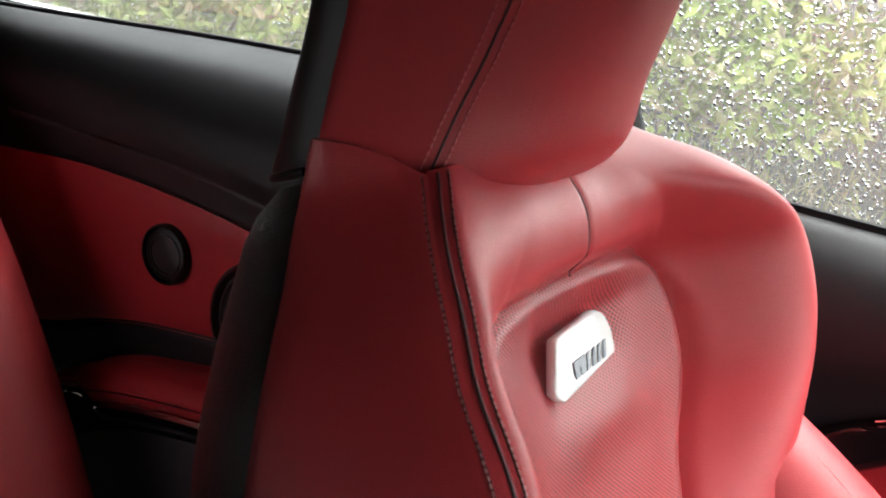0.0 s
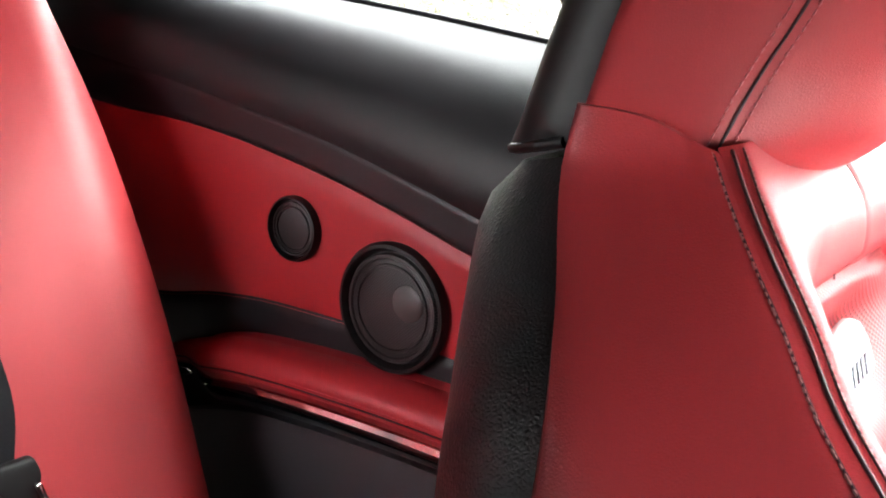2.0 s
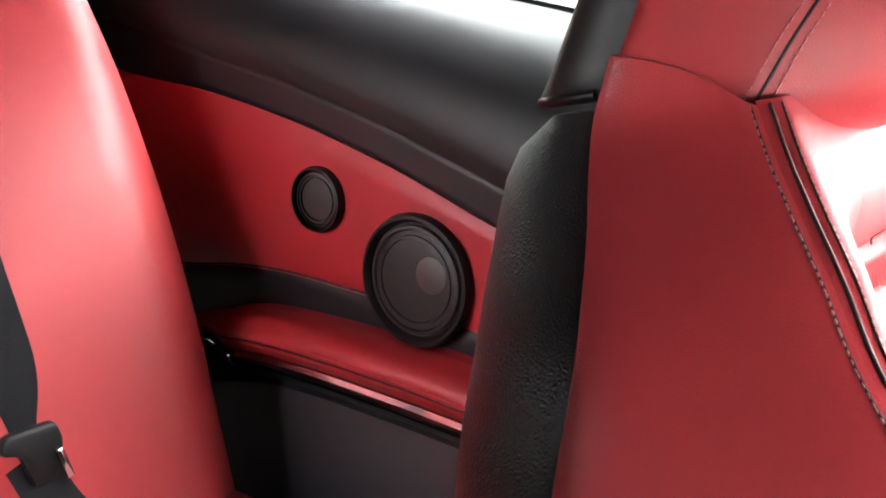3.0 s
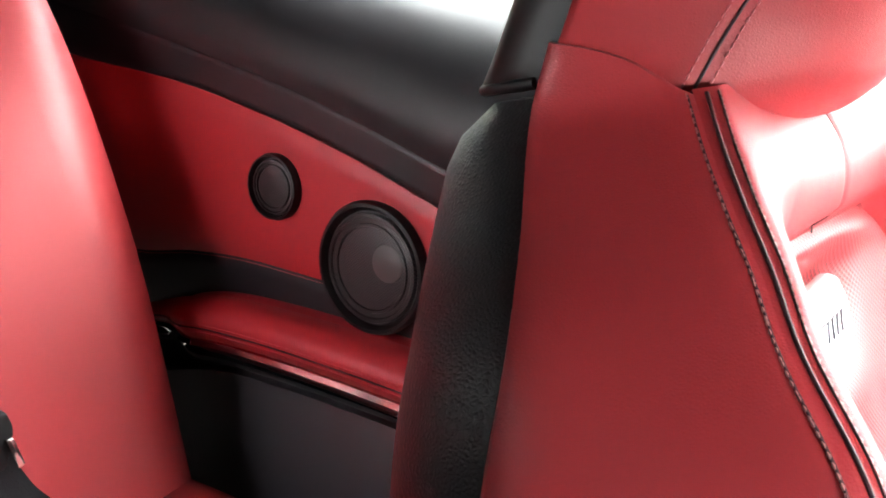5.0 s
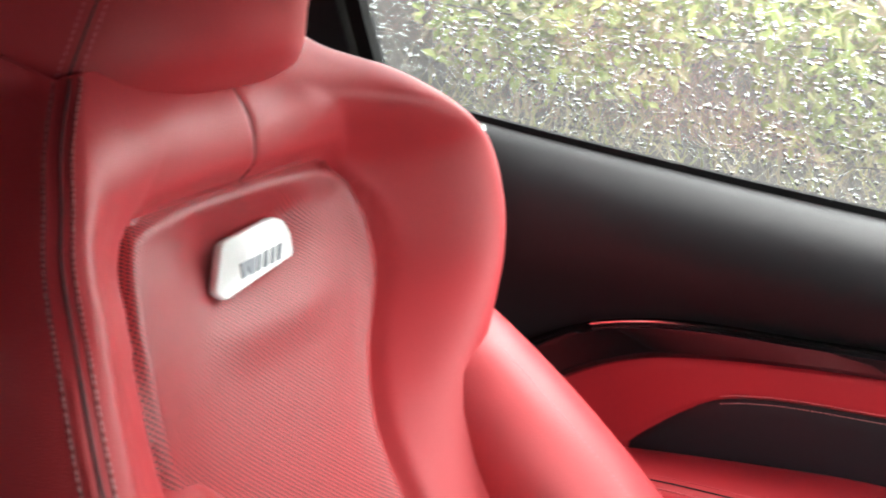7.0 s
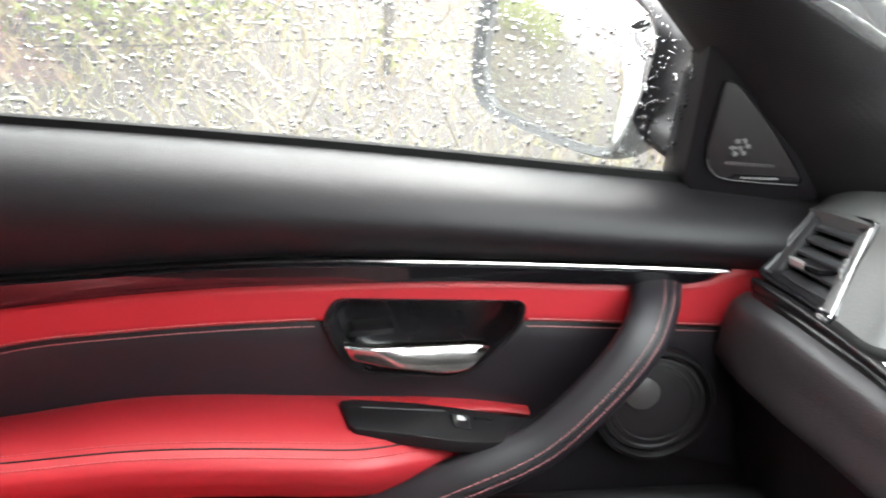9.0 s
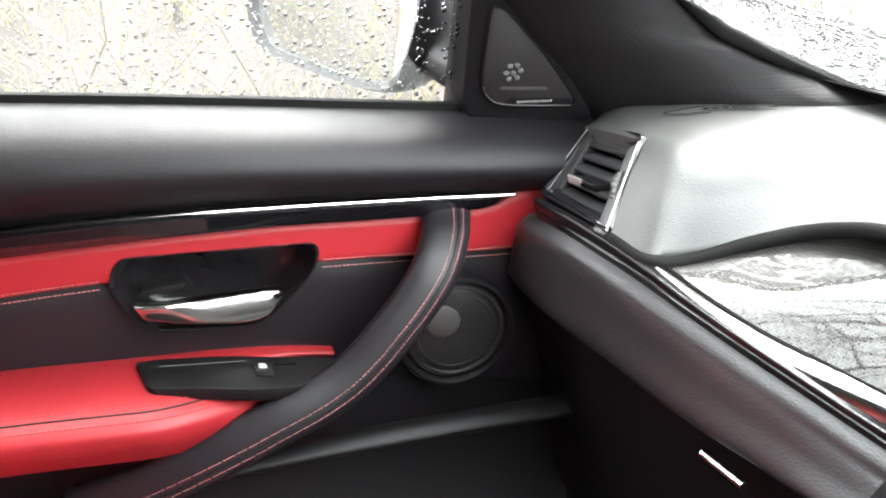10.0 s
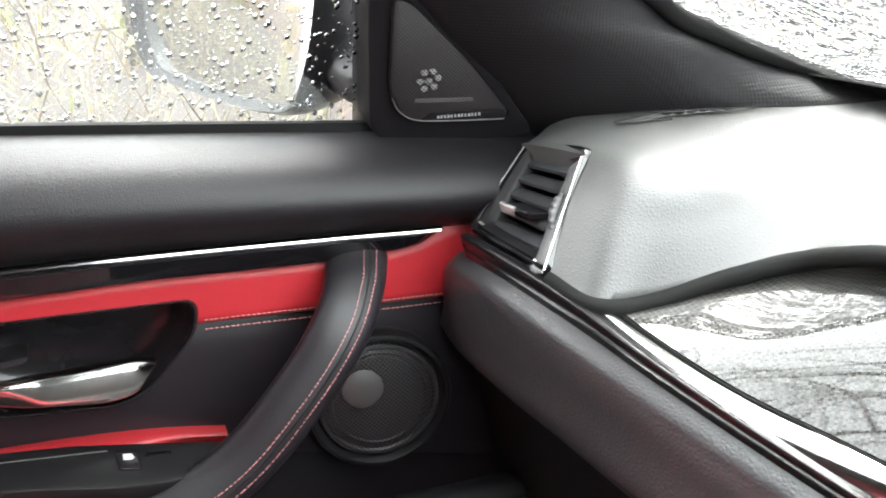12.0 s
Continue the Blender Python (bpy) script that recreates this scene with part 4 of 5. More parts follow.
sheet("black_ledge", lambda s, t: chrome_line_at(along(s, 0.655)).lerp(ledge_low(along(s, 0.655)), t) + Vector((-0.0035, 0, 0.0035)) * (math.sin(math.pi * min(1, t * 1.15)) ** 1.5) - Vector((0, 0, 0.002)) * math.exp(-(((t - 0.62) / 0.06) ** 2)), 80, 18, ledge_black, dash, Vector((0.004, 0, -0.012)), "glossy black ledge")
sheet("under_vent_panel", lambda s, t: vent_at(-0.05 + 1.06 * s, 1.035, -0.002).lerp(chrome_line_at(0.655 - 0.09 * s) + Vector((0.002, 0, 0.001)), t), 16, 6, ledge_black, dash, Vector((0.006, 0, -0.01)), "glossy black panel under the vent")


def glove(y, t):
    """Down the pad: back of its top, rounded ridge, tall front face, tucked-in foot."""
    end = ss(0.655, 0.715, y) ** 1.5
    g = ledge_low(y) + Vector((0.004 + 0.012 * end, 0, -0.004 - 0.030 * end))
    r = ledge_low(y) + Vector((-0.008 + 0.016 * end, 0, -0.0165 - 0.036 * end))
    lo = Vector((foot_x(y) + 0.004 * end, y, foot_z(y)))
    ks = (0.0, 0.2, 0.34, 0.46, 0.6, 0.92, 1.0)
    ps = (g, g.lerp(r, 0.72) + Vector((-0.001, 0, 0.0022)), r, r.lerp(lo, 0.13) + Vector((-0.0012, 0, 0)), r.lerp(lo, 0.36) + Vector((-0.0016, 0, 0)), lo, lo + Vector((0.012, 0, -0.005)))
    return Vector((spl(*zip(ks, [p.x for p in ps]))(t), y, spl(*zip(ks, [p.z for p in ps]))(t)))


PAD_END = 0.332
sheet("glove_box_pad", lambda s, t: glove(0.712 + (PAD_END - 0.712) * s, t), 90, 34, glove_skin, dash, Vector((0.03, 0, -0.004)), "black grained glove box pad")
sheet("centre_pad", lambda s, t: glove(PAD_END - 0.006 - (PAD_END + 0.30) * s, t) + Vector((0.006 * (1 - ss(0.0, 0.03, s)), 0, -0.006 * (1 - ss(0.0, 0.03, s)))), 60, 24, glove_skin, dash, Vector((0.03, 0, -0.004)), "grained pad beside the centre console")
sheet("glove_box_door", lambda s, t: glove(0.712 - 0.76 * s, 1.0) + Vector((0.004 + 0.05 * t, 0, -0.004 - 0.22 * t)), 40, 8, black_plain, dash, Vector((0.02, 0, 0)), "plain black glove box lid")
tube("glove_box_latch", lambda t: Vector((0.845 + 0.004 * t, 0.440 - 0.04 * t, 0.752 + 0.003 * t)), 0.004, chrome, dash, 8, 8)
sheet("under_dash", lambda s, t: Vector((0.93 + 0.42 * t, 0.72 - 1.03 * s, 0.45 + 0.05 * t)), 8, 4, carpet, dash, Vector((0, 0, 0.02)))

# ---- rear side panel ----
side = thing("rear_side_panel", "red and black leather rear side panel with two speakers", "side panel", at=(-0.6, 0.62, 0.7))
SIDE = 0.60
band_top = spl((-1.2, 0.985), (-0.97, 0.972), (-0.70, 0.952), (-0.55, 0.935), (-0.365, 0.900), (-0.15, 0.85))
red_top = spl((-1.2, 0.925), (-0.92, 0.912), (-0.75, 0.914), (-0.628, 0.906), (-0.5, 0.888), (-0.373, 0.861), (-0.15, 0.81))
red_low = spl((-1.2, 0.66), (-0.80, 0.709), (-0.72, 0.731), (-0.639, 0.746), (-0.56, 0.753), (-0.494, 0.757), (-0.37, 0.758), (-0.15, 0.75))


def rear_pad(s, t):
    x = -1.2 + 1.08 * s
    zg, zb, yg = belt(x), band_top(x), belt_y(x)
    f = spl((0, 0.0), (0.15, 0.02), (0.35, 0.055), (0.6, 0.085), (0.85, 0.098), (1.0, 0.096))
    run = spl((0, 0.0), (0.15, 0.06), (0.35, 0.20), (0.6, 0.48), (0.85, 0.82), (1.0, 1.0))
    return Vector((x, yg - 0.006 - f(t) * (yg - SIDE + 0.004) / 0.098, zg - 0.004 - run(t) * (zg - 0.004 - zb)))


sheet("upper_pad", rear_pad, 50, 20, black_soft, side, Vector((0, 0.02, -0.005)), "black grained pad under the quarter window")


def rear_band(name, low, high, y, material, label="", bulge=0.004, x0=-1.2, x1=-0.15, nx=50, nz=10):
    def f(s, t):
        x = x0 + (x1 - x0) * s
        e = min(1, min(t, 1 - t) * 8)
        return Vector((x, y - bulge * (1 - (1 - e) ** 2), low(x) + (high(x) - low(x)) * t))

    return sheet(name, f, nx, nz, material, side, Vector((0, 0.02, 0)), label)


sheet("backing", lambda s, t: Vector((-1.2 + 1.06 * s, 0.628, 0.32 + 0.56 * t)), 4, 4, black_plain, side, Vector((0, 0.01, 0)))
rear_band("black_band", red_top, band_top, SIDE + 0.002, black_leather, "black leather band")
rear_band("red_panel", red_low, red_top, SIDE, red_smooth, "smooth red leather panel", nx=60, nz=16)
rear_band("lower_black_band", lambda x: red_low(x) - 0.07, red_low, SIDE + 0.003, black_leather)
stitches("stitching", lambda t: Vector((-0.82 + 0.42 * t, SIDE - 0.0005, red_low(-0.82 + 0.42 * t) - 0.003)), 0.004, stitch_red, side, 0.0005)
AXR = Vector((0.02, -1.0, 0.03)).normalized()
sp = speaker(side, (-0.583, 0.594, 0.838), AXR, 0.033, "small round black tweeter grille")
sp = speaker(side, (-0.448, 0.592, 0.792), AXR, 0.063, "large round black speaker grille")
cap(sp, (-0.427, 0.5855, 0.803), AXR, 0.018)
arm_z = spl((-0.80, 0.640), (-0.765, 0.656), (-0.70, 0.683), (-0.647, 0.700), (-0.56, 0.714), (-0.46, 0.724), (-0.379, 0.730), (-0.2, 0.738))


def rear_arm(s, t):
    x = -0.78 + 0.59 * s
    z = arm_z(x)
    inn = 0.545 + 0.03 * ss(-0.66, -0.74, x)
    ys = spl((0, 0.606), (0.12, 0.595), (0.5, inn + 0.012), (0.64, inn), (0.8, inn - 0.002), (1.0, inn + 0.01))
    zs = spl((0, -0.010), (0.12, 0.0), (0.5, 0.002), (0.64, -0.008), (0.8, -0.022), (1.0, -0.038))
    return Vector((x, ys(t), z + zs(t) * min(1, 0.4 + 3 * s)))


sheet("armrest", rear_arm, 40, 22, red_smooth, side, Vector((0, 0.02, 0.0)), "padded red leather arm rest")
for k in (0.74, 0.84):
    stitches("armrest_stitching", lambda t, k=k: rear_arm(0.02 + 0.97 * t, k) + Vector((0, -0.0008, 0)), 0.0038, stitch_red, side)
tube("armrest_seam", lambda t: rear_arm(0.02 + 0.97 * t, 0.79), 0.001, black_plain, side, 40, 6)
sheet("chrome_line", lambda s, t: rear_arm(0.04 + 0.95 * s, 1.0) + Vector((0, -0.0030 - 0.0022 * t, -0.0008 - 0.0052 * t)), 40, 4, chrome, side, Vector((0, 0.004, 0)), "bright chrome line below the arm rest")
sheet("gloss_strip", lambda s, t: rear_arm(0.02 + 0.97 * s, 1.0) + Vector((0, -0.002 + 0.012 * t * t, -0.0062 - 0.022 * t)), 40, 6, gloss_black, side, Vector((0, 0.01, 0)), "gloss black strip")
sheet("lower_panel", lambda s, t: Vector((-1.1 + 0.98 * s, 0.585 - 0.015 * math.sin(math.pi * t), 0.34 + (arm_z(max(-0.76, -1.1 + 0.98 * s)) - 0.085 - 0.34) * t)), 30, 12, side_plastic, side, Vector((0, 0.02, 0)), "plain black lower side panel")

# ---- rear seat ----
rear = thing("bench_seat", "red leather rear bench seat", "rear seat", at=(-0.7, 0.2, 0.4))
edge_line = spl((0.50, -0.545), (0.568, -0.575), (0.771, -0.664), (0.943, -0.765), (1.036, -0.838), (1.12, -0.90))


def rear_back(s, t):
    z = 0.50 + 0.60 * t
    u = -0.50 + 1.0 * s
    x = edge_line(z)
    e = max(0, (abs(u) - 0.44) / 0.06)
    mid = 0.035 * math.exp(-((u) / 0.12) ** 2)
    return Vector((x - 0.03 * e * e + mid - 0.022 * math.sin(math.pi * min(1, abs(u) / 0.46)) + 0.01 * math.sin(math.pi * t), u, z))


sheet("backrest", rear_back, 60, 24, red_leather, rear, Vector((-0.10, 0, -0.03)), "red leather backrest")


def rear_cush(s, t):
    x = -0.60 + 0.42 * t
    u = -0.50 + 1.0 * s
    e = max(0, (abs(u) - 0.45) / 0.05)
    r = max(0, (t - 0.85) / 0.15)
    return Vector((x + 0.02 * r, u, 0.552 + 0.055 * t - 0.012 * e * e - 0.035 * r * r - 0.012 * math.sin(math.pi * min(1, abs(u) / 0.48))))


sheet("cushion", rear_cush, 50, 20, red_leather, rear, Vector((0.0, 0, -0.16)), "red leather seat cushion")
belt_path = spl3([(-0.80, 0.276, 1.06), (-0.735, 0.274, 0.95), (-0.665, 0.274, 0.83), (-0.612, 0.276, 0.735), (-0.585, 0.273, 0.675)])
strap = thing("seat_belt", "black webbing rear seat belt with chrome-edged tongue", "seat belt", at=(-0.7, 0.33, 0.8))
tube("webbing", belt_path, 0.0013, webbing, strap, 30, 8, wide=lambda t: 0.024 - 0.014 * ss(0.7, 1.0, t))
lower_path = spl3([(-0.585, 0.273, 0.668), (-0.555, 0.290, 0.62), (-0.52, 0.325, 0.585), (-0.47, 0.35, 0.585)])
tube("lap_webbing", lower_path, 0.0014, webbing, strap, 20, 8, wide=0.022)
slab("tongue", rounded([(-0.024, 0.012), (0.022, 0.012), (0.026, -0.004), (0.012, -0.034), (-0.006, -0.034), (-0.014, -0.006), (-0.03, -0.002)], 0.006), lambda a, b, h: Vector((-0.588 + h + b * -0.3, 0.277 + a, 0.682 + b)), 0.010, black_plain, strap, 0.003, "black belt tongue")
slab("tongue_plate", rounded([(0.014, -0.008), (0.021, -0.008), (0.027, -0.032), (0.020, -0.034)], 0.002), lambda a, b, h: Vector((-0.578 + h + b * -0.3, 0.277 + a, 0.682 + b)), 0.004, chrome, strap, 0.001, "bright metal plate")

# ---- front passenger seat ----
seat = thing("front_seat", "red leather sports seat with integrated headrest and black shell", "car seat", at=(0.05, 0.385, 0.40))
REC = radians(17)
SO, SU, SW = Vector((0.0, 0.378, 1.02)), Vector((-math.sin(REC), 0, math.cos(REC))), Vector((math.cos(REC), 0, math.sin(REC)))


def S(u, v, w):
    return SO + Vector((0, u, 0)) + SU * v + SW * w


near_half = spl((-0.40, 0.270), (-0.18, 0.255), (-0.14, 0.246), (-0.10, 0.235), (-0.06, 0.219), (-0.03, 0.194), (-0.01, 0.175), (0.01, 0.155), (0.03, 0.131), (0.048, 0.110), (0.07, 0.098))
far_half = spl((-0.40, 0.15), (-0.20, 0.139), (-0.16, 0.158), (-0.12, 0.178), (-0.08, 0.187), (-0.04, 0.182), (-0.02, 0.166), (0.0, 0.149), (0.02, 0.135), (0.045, 0.108), (0.07, 0.09))
near_edge = spl((-0.40, 0.150), (-0.18, 0.115), (-0.14, 0.106), (-0.10, 0.096), (-0.06, 0.083), (-0.03, 0.058), (-0.01, 0.044), (0.01, 0.028), (0.03, 0.011), (0.05, -0.004), (0.07, -0.014))
far_edge_w = spl((-0.40, 0.06), (-0.20, 0.044), (-0.16, 0.055), (-0.12, 0.064), (-0.08, 0.068), (-0.04, 0.067), (-0.02, 0.064), (0.0, 0.054), (0.02, 0.034), (0.045, -0.001), (0.07, -0.014))
centre_w = spl((-0.40, 0.05), (-0.30, 0.030), (-0.20, 0.012), (-0.12, -0.001), (-0.073, -0.008), (-0.04, -0.006), (-0.015, 0.006), (0.025, 0.0), (0.07, -0.02))
near_groove = spl((-0.40, 0.075), (-0.30, 0.045), (-0.20, 0.030), (-0.16, 0.031), (-0.12, 0.033), (-0.10, 0.031), (-0.07, 0.021), (-0.04, 0.008), (-0.015, 0.009), (0.025, 0.0), (0.07, -0.02))
far_groove = spl((-0.40, 0.07), (-0.30, 0.045), (-0.25, 0.027), (-0.20, 0.010), (-0.16, 0.002), (-0.10, 0.002), (-0.07, 0.0), (-0.04, -0.006), (-0.015, 0.004), (0.025, 0.0), (0.07, -0.02))
insert_near = spl((-0.40, 0.13), (-0.20, 0.145), (-0.16, 0.149), (-0.12, 0.151), (-0.10, 0.147), (-0.07, 0.135), (-0.04, 0.116), (0.0, 0.08), (0.03, 0.05), (0.07, 0.03))
insert_far = spl((-0.40, 0.06), (-0.30, 0.048), (-0.25, 0.046), (-0.20, 0.056), (-0.16, 0.077), (-0.12, 0.105), (-0.10, 0.112), (-0.07, 0.113), (-0.04, 0.108), (0.0, 0.082), (0.03, 0.05), (0.07, 0.03))


def half(v, sg):
    return near_half(v) if sg < 0 else far_half(v)


def insert_u(v, sg):
    return insert_near(v) if sg < 0 else insert_far(v)


def insert_top(u):
    return max(-0.09, -0.026 - 0.030 * (abs(u) / (0.132 if u < 0 else 0.112)) ** 8)


roll = spl((0, 0.0), (0.3, 0.24), (0.55, 0.56), (0.78, 0.90), (1.0, 1.0))


def seat_front(u, v):
    sg = -1 if u < 0 else 1
    b, a = half(v, sg), abs(u)
    k = min(1.0, a / b)
    ui = min(insert_u(v, sg), b - 0.025)
    c, gr, ew = centre_w(v), (near_groove if sg < 0 else far_groove)(v), (near_edge if sg < 0 else far_edge_w)(v)
    top = insert_top(u)
    out = (a - ui) / (b - ui)
    if out > 0:
        if sg < 0:
            w = gr + (ew - gr) * roll(min(1, out))
        else:
            w = gr + (ew - gr) * (ss(0.0, 0.9, out) ** 0.8) + 0.010 * math.sin(math.pi * min(1, out))
    else:
        w = c + (gr - c) * (a / ui) ** 2.2
    # over the insert the neck pad sweeps out to the bolsters in one curve
    neck = ss(-0.034, 0.035, v)
    w += (c + (ew - c) * ss(0.15, 1.05, k) - w) * neck
    inside = ss(0.012, 0.0, v - top)
    w += 0.006 * (1 - inside) * (1 - ss(0.35, 0.75, k)) * math.sin(math.pi * min(1, max(0, v + 0.026) / 0.08)) ** 2
    # groove round the insert, the neck seam, and the hollow over the badge
    d1, d2 = a - ui, v - top
    g = math.hypot(max(d1, 0), max(d2, 0)) if (d1 > 0 or d2 > 0) else max(d1, d2)
    w -= 0.010 * math.exp(-((g / 0.0055) ** 2))
    w += 0.002 * math.exp(-(((g + 0.014) / 0.010) ** 2)) * ss(-0.06, 0.0, u)
    w -= 0.0015 * math.exp(-((u / 0.0018) ** 2)) * ss(top, top + 0.012, v)
    w -= 0.014 * math.exp(-(((u + 0.008) / 0.050) ** 4) - ((v + 0.060) / 0.021) ** 2)
    w += 0.004 * math.exp(-(((u + 0.008) / 0.05) ** 4) - ((v + 0.108) / 0.018) ** 2)
    # rounded-over outer edge
    w -= 0.008 * max(0.0, (k - 0.90) / 0.10) ** 2.2
    return w


NU, NV = 150, 170
V0, V1 = -0.40, 0.049
soft, perf = ([], []), ([], [])
pts = {}
for i in range(NU + 1):
    for j in range(NV + 1):
        v_ = V0 + (V1 - V0) * j / NV
        q_ = 2 * i / NU - 1
        u_ = half(v_, -1 if q_ < 0 else 1) * q_
        pts[i, j] = (S(u_, v_, seat_front(u_, v_)), u_, v_)
index = ({}, {})
for i in range(NU):
    for j in range(NV):
        uc, vc = (pts[i, j][1] + pts[i + 1, j + 1][1]) / 2, (pts[i, j][2] + pts[i + 1, j + 1][2]) / 2
        which = 1 if abs(uc) < insert_u(vc, -1 if uc < 0 else 1) and vc < insert_top(uc) else 0
        vs, fs = (soft, perf)[which]
        ids = []
        for q in ((i, j), (i + 1, j), (i + 1, j + 1), (i, j + 1)):
            if q not in index[which]:
                index[which][q] = len(vs)
                vs.append(pts[q][0])
            ids.append(index[which][q])
        fs.append(tuple(ids))
put("backrest_cover", mesh_of("backrest_cover", soft[0], soft[1], red_leather), seat, "smooth red leather shoulder bolsters and neck pad")
insert_mesh = mesh_of("backrest_insert", perf[0], perf[1], red_perforated)
arc = {}
for j in range(NV + 1):
    for step in (1, -1):
        run = 0.0
        for i in range(NU // 2, NU + 1 if step > 0 else -1, step):
            if i != NU // 2:
                run += (pts[i, j][0] - pts[i - step, j][0]).length * step
            arc[tuple(round(c, 4) for c in pts[i, j][0])] = (run, pts[i, j][2])
lay = insert_mesh.uv_layers.new(name="flat")
for loop in insert_mesh.loops:
    c = insert_mesh.vertices[loop.vertex_index].co
    lay.data[loop.index].uv = arc.get(tuple(round(x, 4) for x in c), (c.y - SO.y, (c - SO).dot(SU)))
put("backrest_insert", insert_mesh, seat, "perforated red leather centre insert")
tube("neck_seam", lambda t: S(0, 0.045 - 0.074 * t, seat_front(0, 0.045 - 0.074 * t) + 0.0002), 0.0006, seam_dark, seat, 20, 6)

# side panels, back edge of the leather, black shell
rear_w = spl((-0.40, -0.12), (-0.18, -0.082), (-0.14, -0.066), (-0.10, -0.050), (-0.06, -0.040), (-0.03, -0.039), (-0.01, -0.045), (0.01, -0.054), (0.03, -0.064), (0.05, -0.072), (0.07, -0.066))
rear_u = spl((-0.40, 0.262), (-0.18, 0.252), (-0.14, 0.249), (-0.10, 0.246), (-0.06, 0.240), (-0.03, 0.223), (-0.01, 0.203), (0.01, 0.179), (0.03, 0.156), (0.05, 0.134), (0.07, 0.127))

side_round = spl((0, 0.0), (0.06, 0.0035), (0.2, 0.0058), (0.5, 0.0075), (0.8, 0.0075), (0.92, 0.0050), (0.97, 0.0012), (1.0, -0.0060))
foot_line = spl((0, 0.042), (0.3, 0.058), (0.6, 0.066), (1.0, 0.072))
for sg in (-1, 1):

    def side_face(s, t, sg=sg):
        v_ = -0.40 + (0.404 + foot_line(t)) * s
        far = 0.0 if sg < 0 else min(0.0, far_half(v_) - near_half(v_)) * 0.7
        b = S(sg * (rear_u(v_) + far), v_, rear_w(v_))
        h = half(min(v_, 0.049), sg)
        a = S(sg * h, v_, seat_front(sg * h, min(v_, 0.049)))
        return a.lerp(b, t) + Vector((0, sg, 0)) * side_round(t)

    sheet("side_panel", side_face, 60, 16, red_leather, seat, Vector((0, -sg * 0.004, 0)), "plain red leather side of the backrest")
    if sg < 0:

        def edge_row(t, inset, lift):
            """A line along the sewn front edge: on the side when inset is negative, else on the front."""
            v_ = 0.047 - 0.447 * t
            if inset < 0:
                q = -inset
                return side_face((v_ + 0.40) / (0.404 + foot_line(q)), q) - Vector((0, lift, 0))
            u = half(v_, -1) - inset
            return S(-u, v_, seat_front(-u, v_) + lift)

        for inset in (-0.026, 0.0074):
            tube("stitch_groove", lambda t, inset=inset: edge_row(t, inset, 0.0), 0.0006, seam_dark, seat, 80, 6)
            stitches("seam_stitching", lambda t, inset=inset: edge_row(t, inset, 0.0005), 0.0031, stitch_pale, seat, 0.0006)
        tube("dark_seam", lambda t: edge_row(t, 0.0030, 0.0002), 0.0009, seam_dark, seat, 80, 6)



def shell_face(s, t):
    v_ = -0.42 + 0.474 * s
    q = math.pi * (t - 0.5)
    k = abs(math.sin(q))
    d = spl((-0.42, 0.042), (-0.18, 0.056), (-0.10, 0.067), (-0.03, 0.070), (0.01, 0.066), (0.035, 0.058), (0.048, 0.046), (0.054, 0.034))(v_)
    far = 0.0 if q < 0 else min(0.0, far_half(v_) - near_half(v_)) * 0.7
    return S((rear_u(v_) + far - 0.004) * math.sin(q), v_, rear_w(v_) - d * (1 - k**10) ** 0.55 - 0.002)


sheet("back_shell", shell_face, 40, 80, shell_plastic, seat, Vector((0.006, 0, 0.0)), "black grained hard shell")

# headrest, one pad standing forward over the neck
head_rear_w = spl((0.03, -0.094), (0.045, -0.085), (0.07, -0.069), (0.10, -0.052), (0.13, -0.034), (0.2, -0.004), (0.27, 0.0))
head_seam_w = spl((0.03, -0.030), (0.045, -0.017), (0.07, -0.001), (0.10, 0.023), (0.13, 0.046), (0.2, 0.075), (0.27, 0.05))
head_seam_u = spl((0.03, 0.098), (0.045, 0.096), (0.07, 0.087), (0.10, 0.080), (0.13, 0.078), (0.2, 0.080), (0.27, 0.06))
head_rear_u = spl((0.03, 0.129), (0.045, 0.127), (0.07, 0.124), (0.13, 0.121), (0.2, 0.117), (0.27, 0.09))


def head_profile(v_, t):
    """Across the pad: near rear corner, near seam, front, far seam, far rear corner."""
    fu, fw, ru, rw = head_seam_u(v_), head_seam_w(v_), head_rear_u(v_), head_rear_w(v_)
    x = 2 * t - 1
    fu += 0.006 * ss(0.1, -0.1, x)
    sg, ax = (-1 if x < 0 else 1), abs(x)
    if ax > 0.62:
        q = (ax - 0.62) / 0.38
        return sg * (fu + (ru - fu) * q + side_round(q) * 0.6), fw + (rw - fw) * q
    q = ax / 0.62
    bulge = 0.048 * ss(-0.004, 0.042, v_)
    return sg * fu * q, fw + bulge * (1 - q**2.4)


def head_foot(t):
    """Where the pad meets the backrest: low in front, rising to the rear corners."""
    ax = abs(2 * t - 1)
    if ax > 0.62:
        return foot_line((ax - 0.62) / 0.38)
    return 0.008 + 0.034 * (ax / 0.62) ** 5


def head(s, t):
    v0 = head_foot(t)
    if s < 0.1:
        g = s / 0.1
        u, w = head_profile(v0, t)
        return S(u * (0.92 + 0.08 * math.sin(g * math.pi / 2)), v0 + 0.007 * (1 - math.sin(g * math.pi / 2)), w - 0.016 * (1 - g))
    v_ = v0 + (0.262 - v0) * (s - 0.1) / 0.9
    u, w = head_profile(v_, t)
    q = 1 - 0.5 * ss(0.82, 1.0, s)
    return S(u * q, v_, w * q - 0.01 * (1 - q))


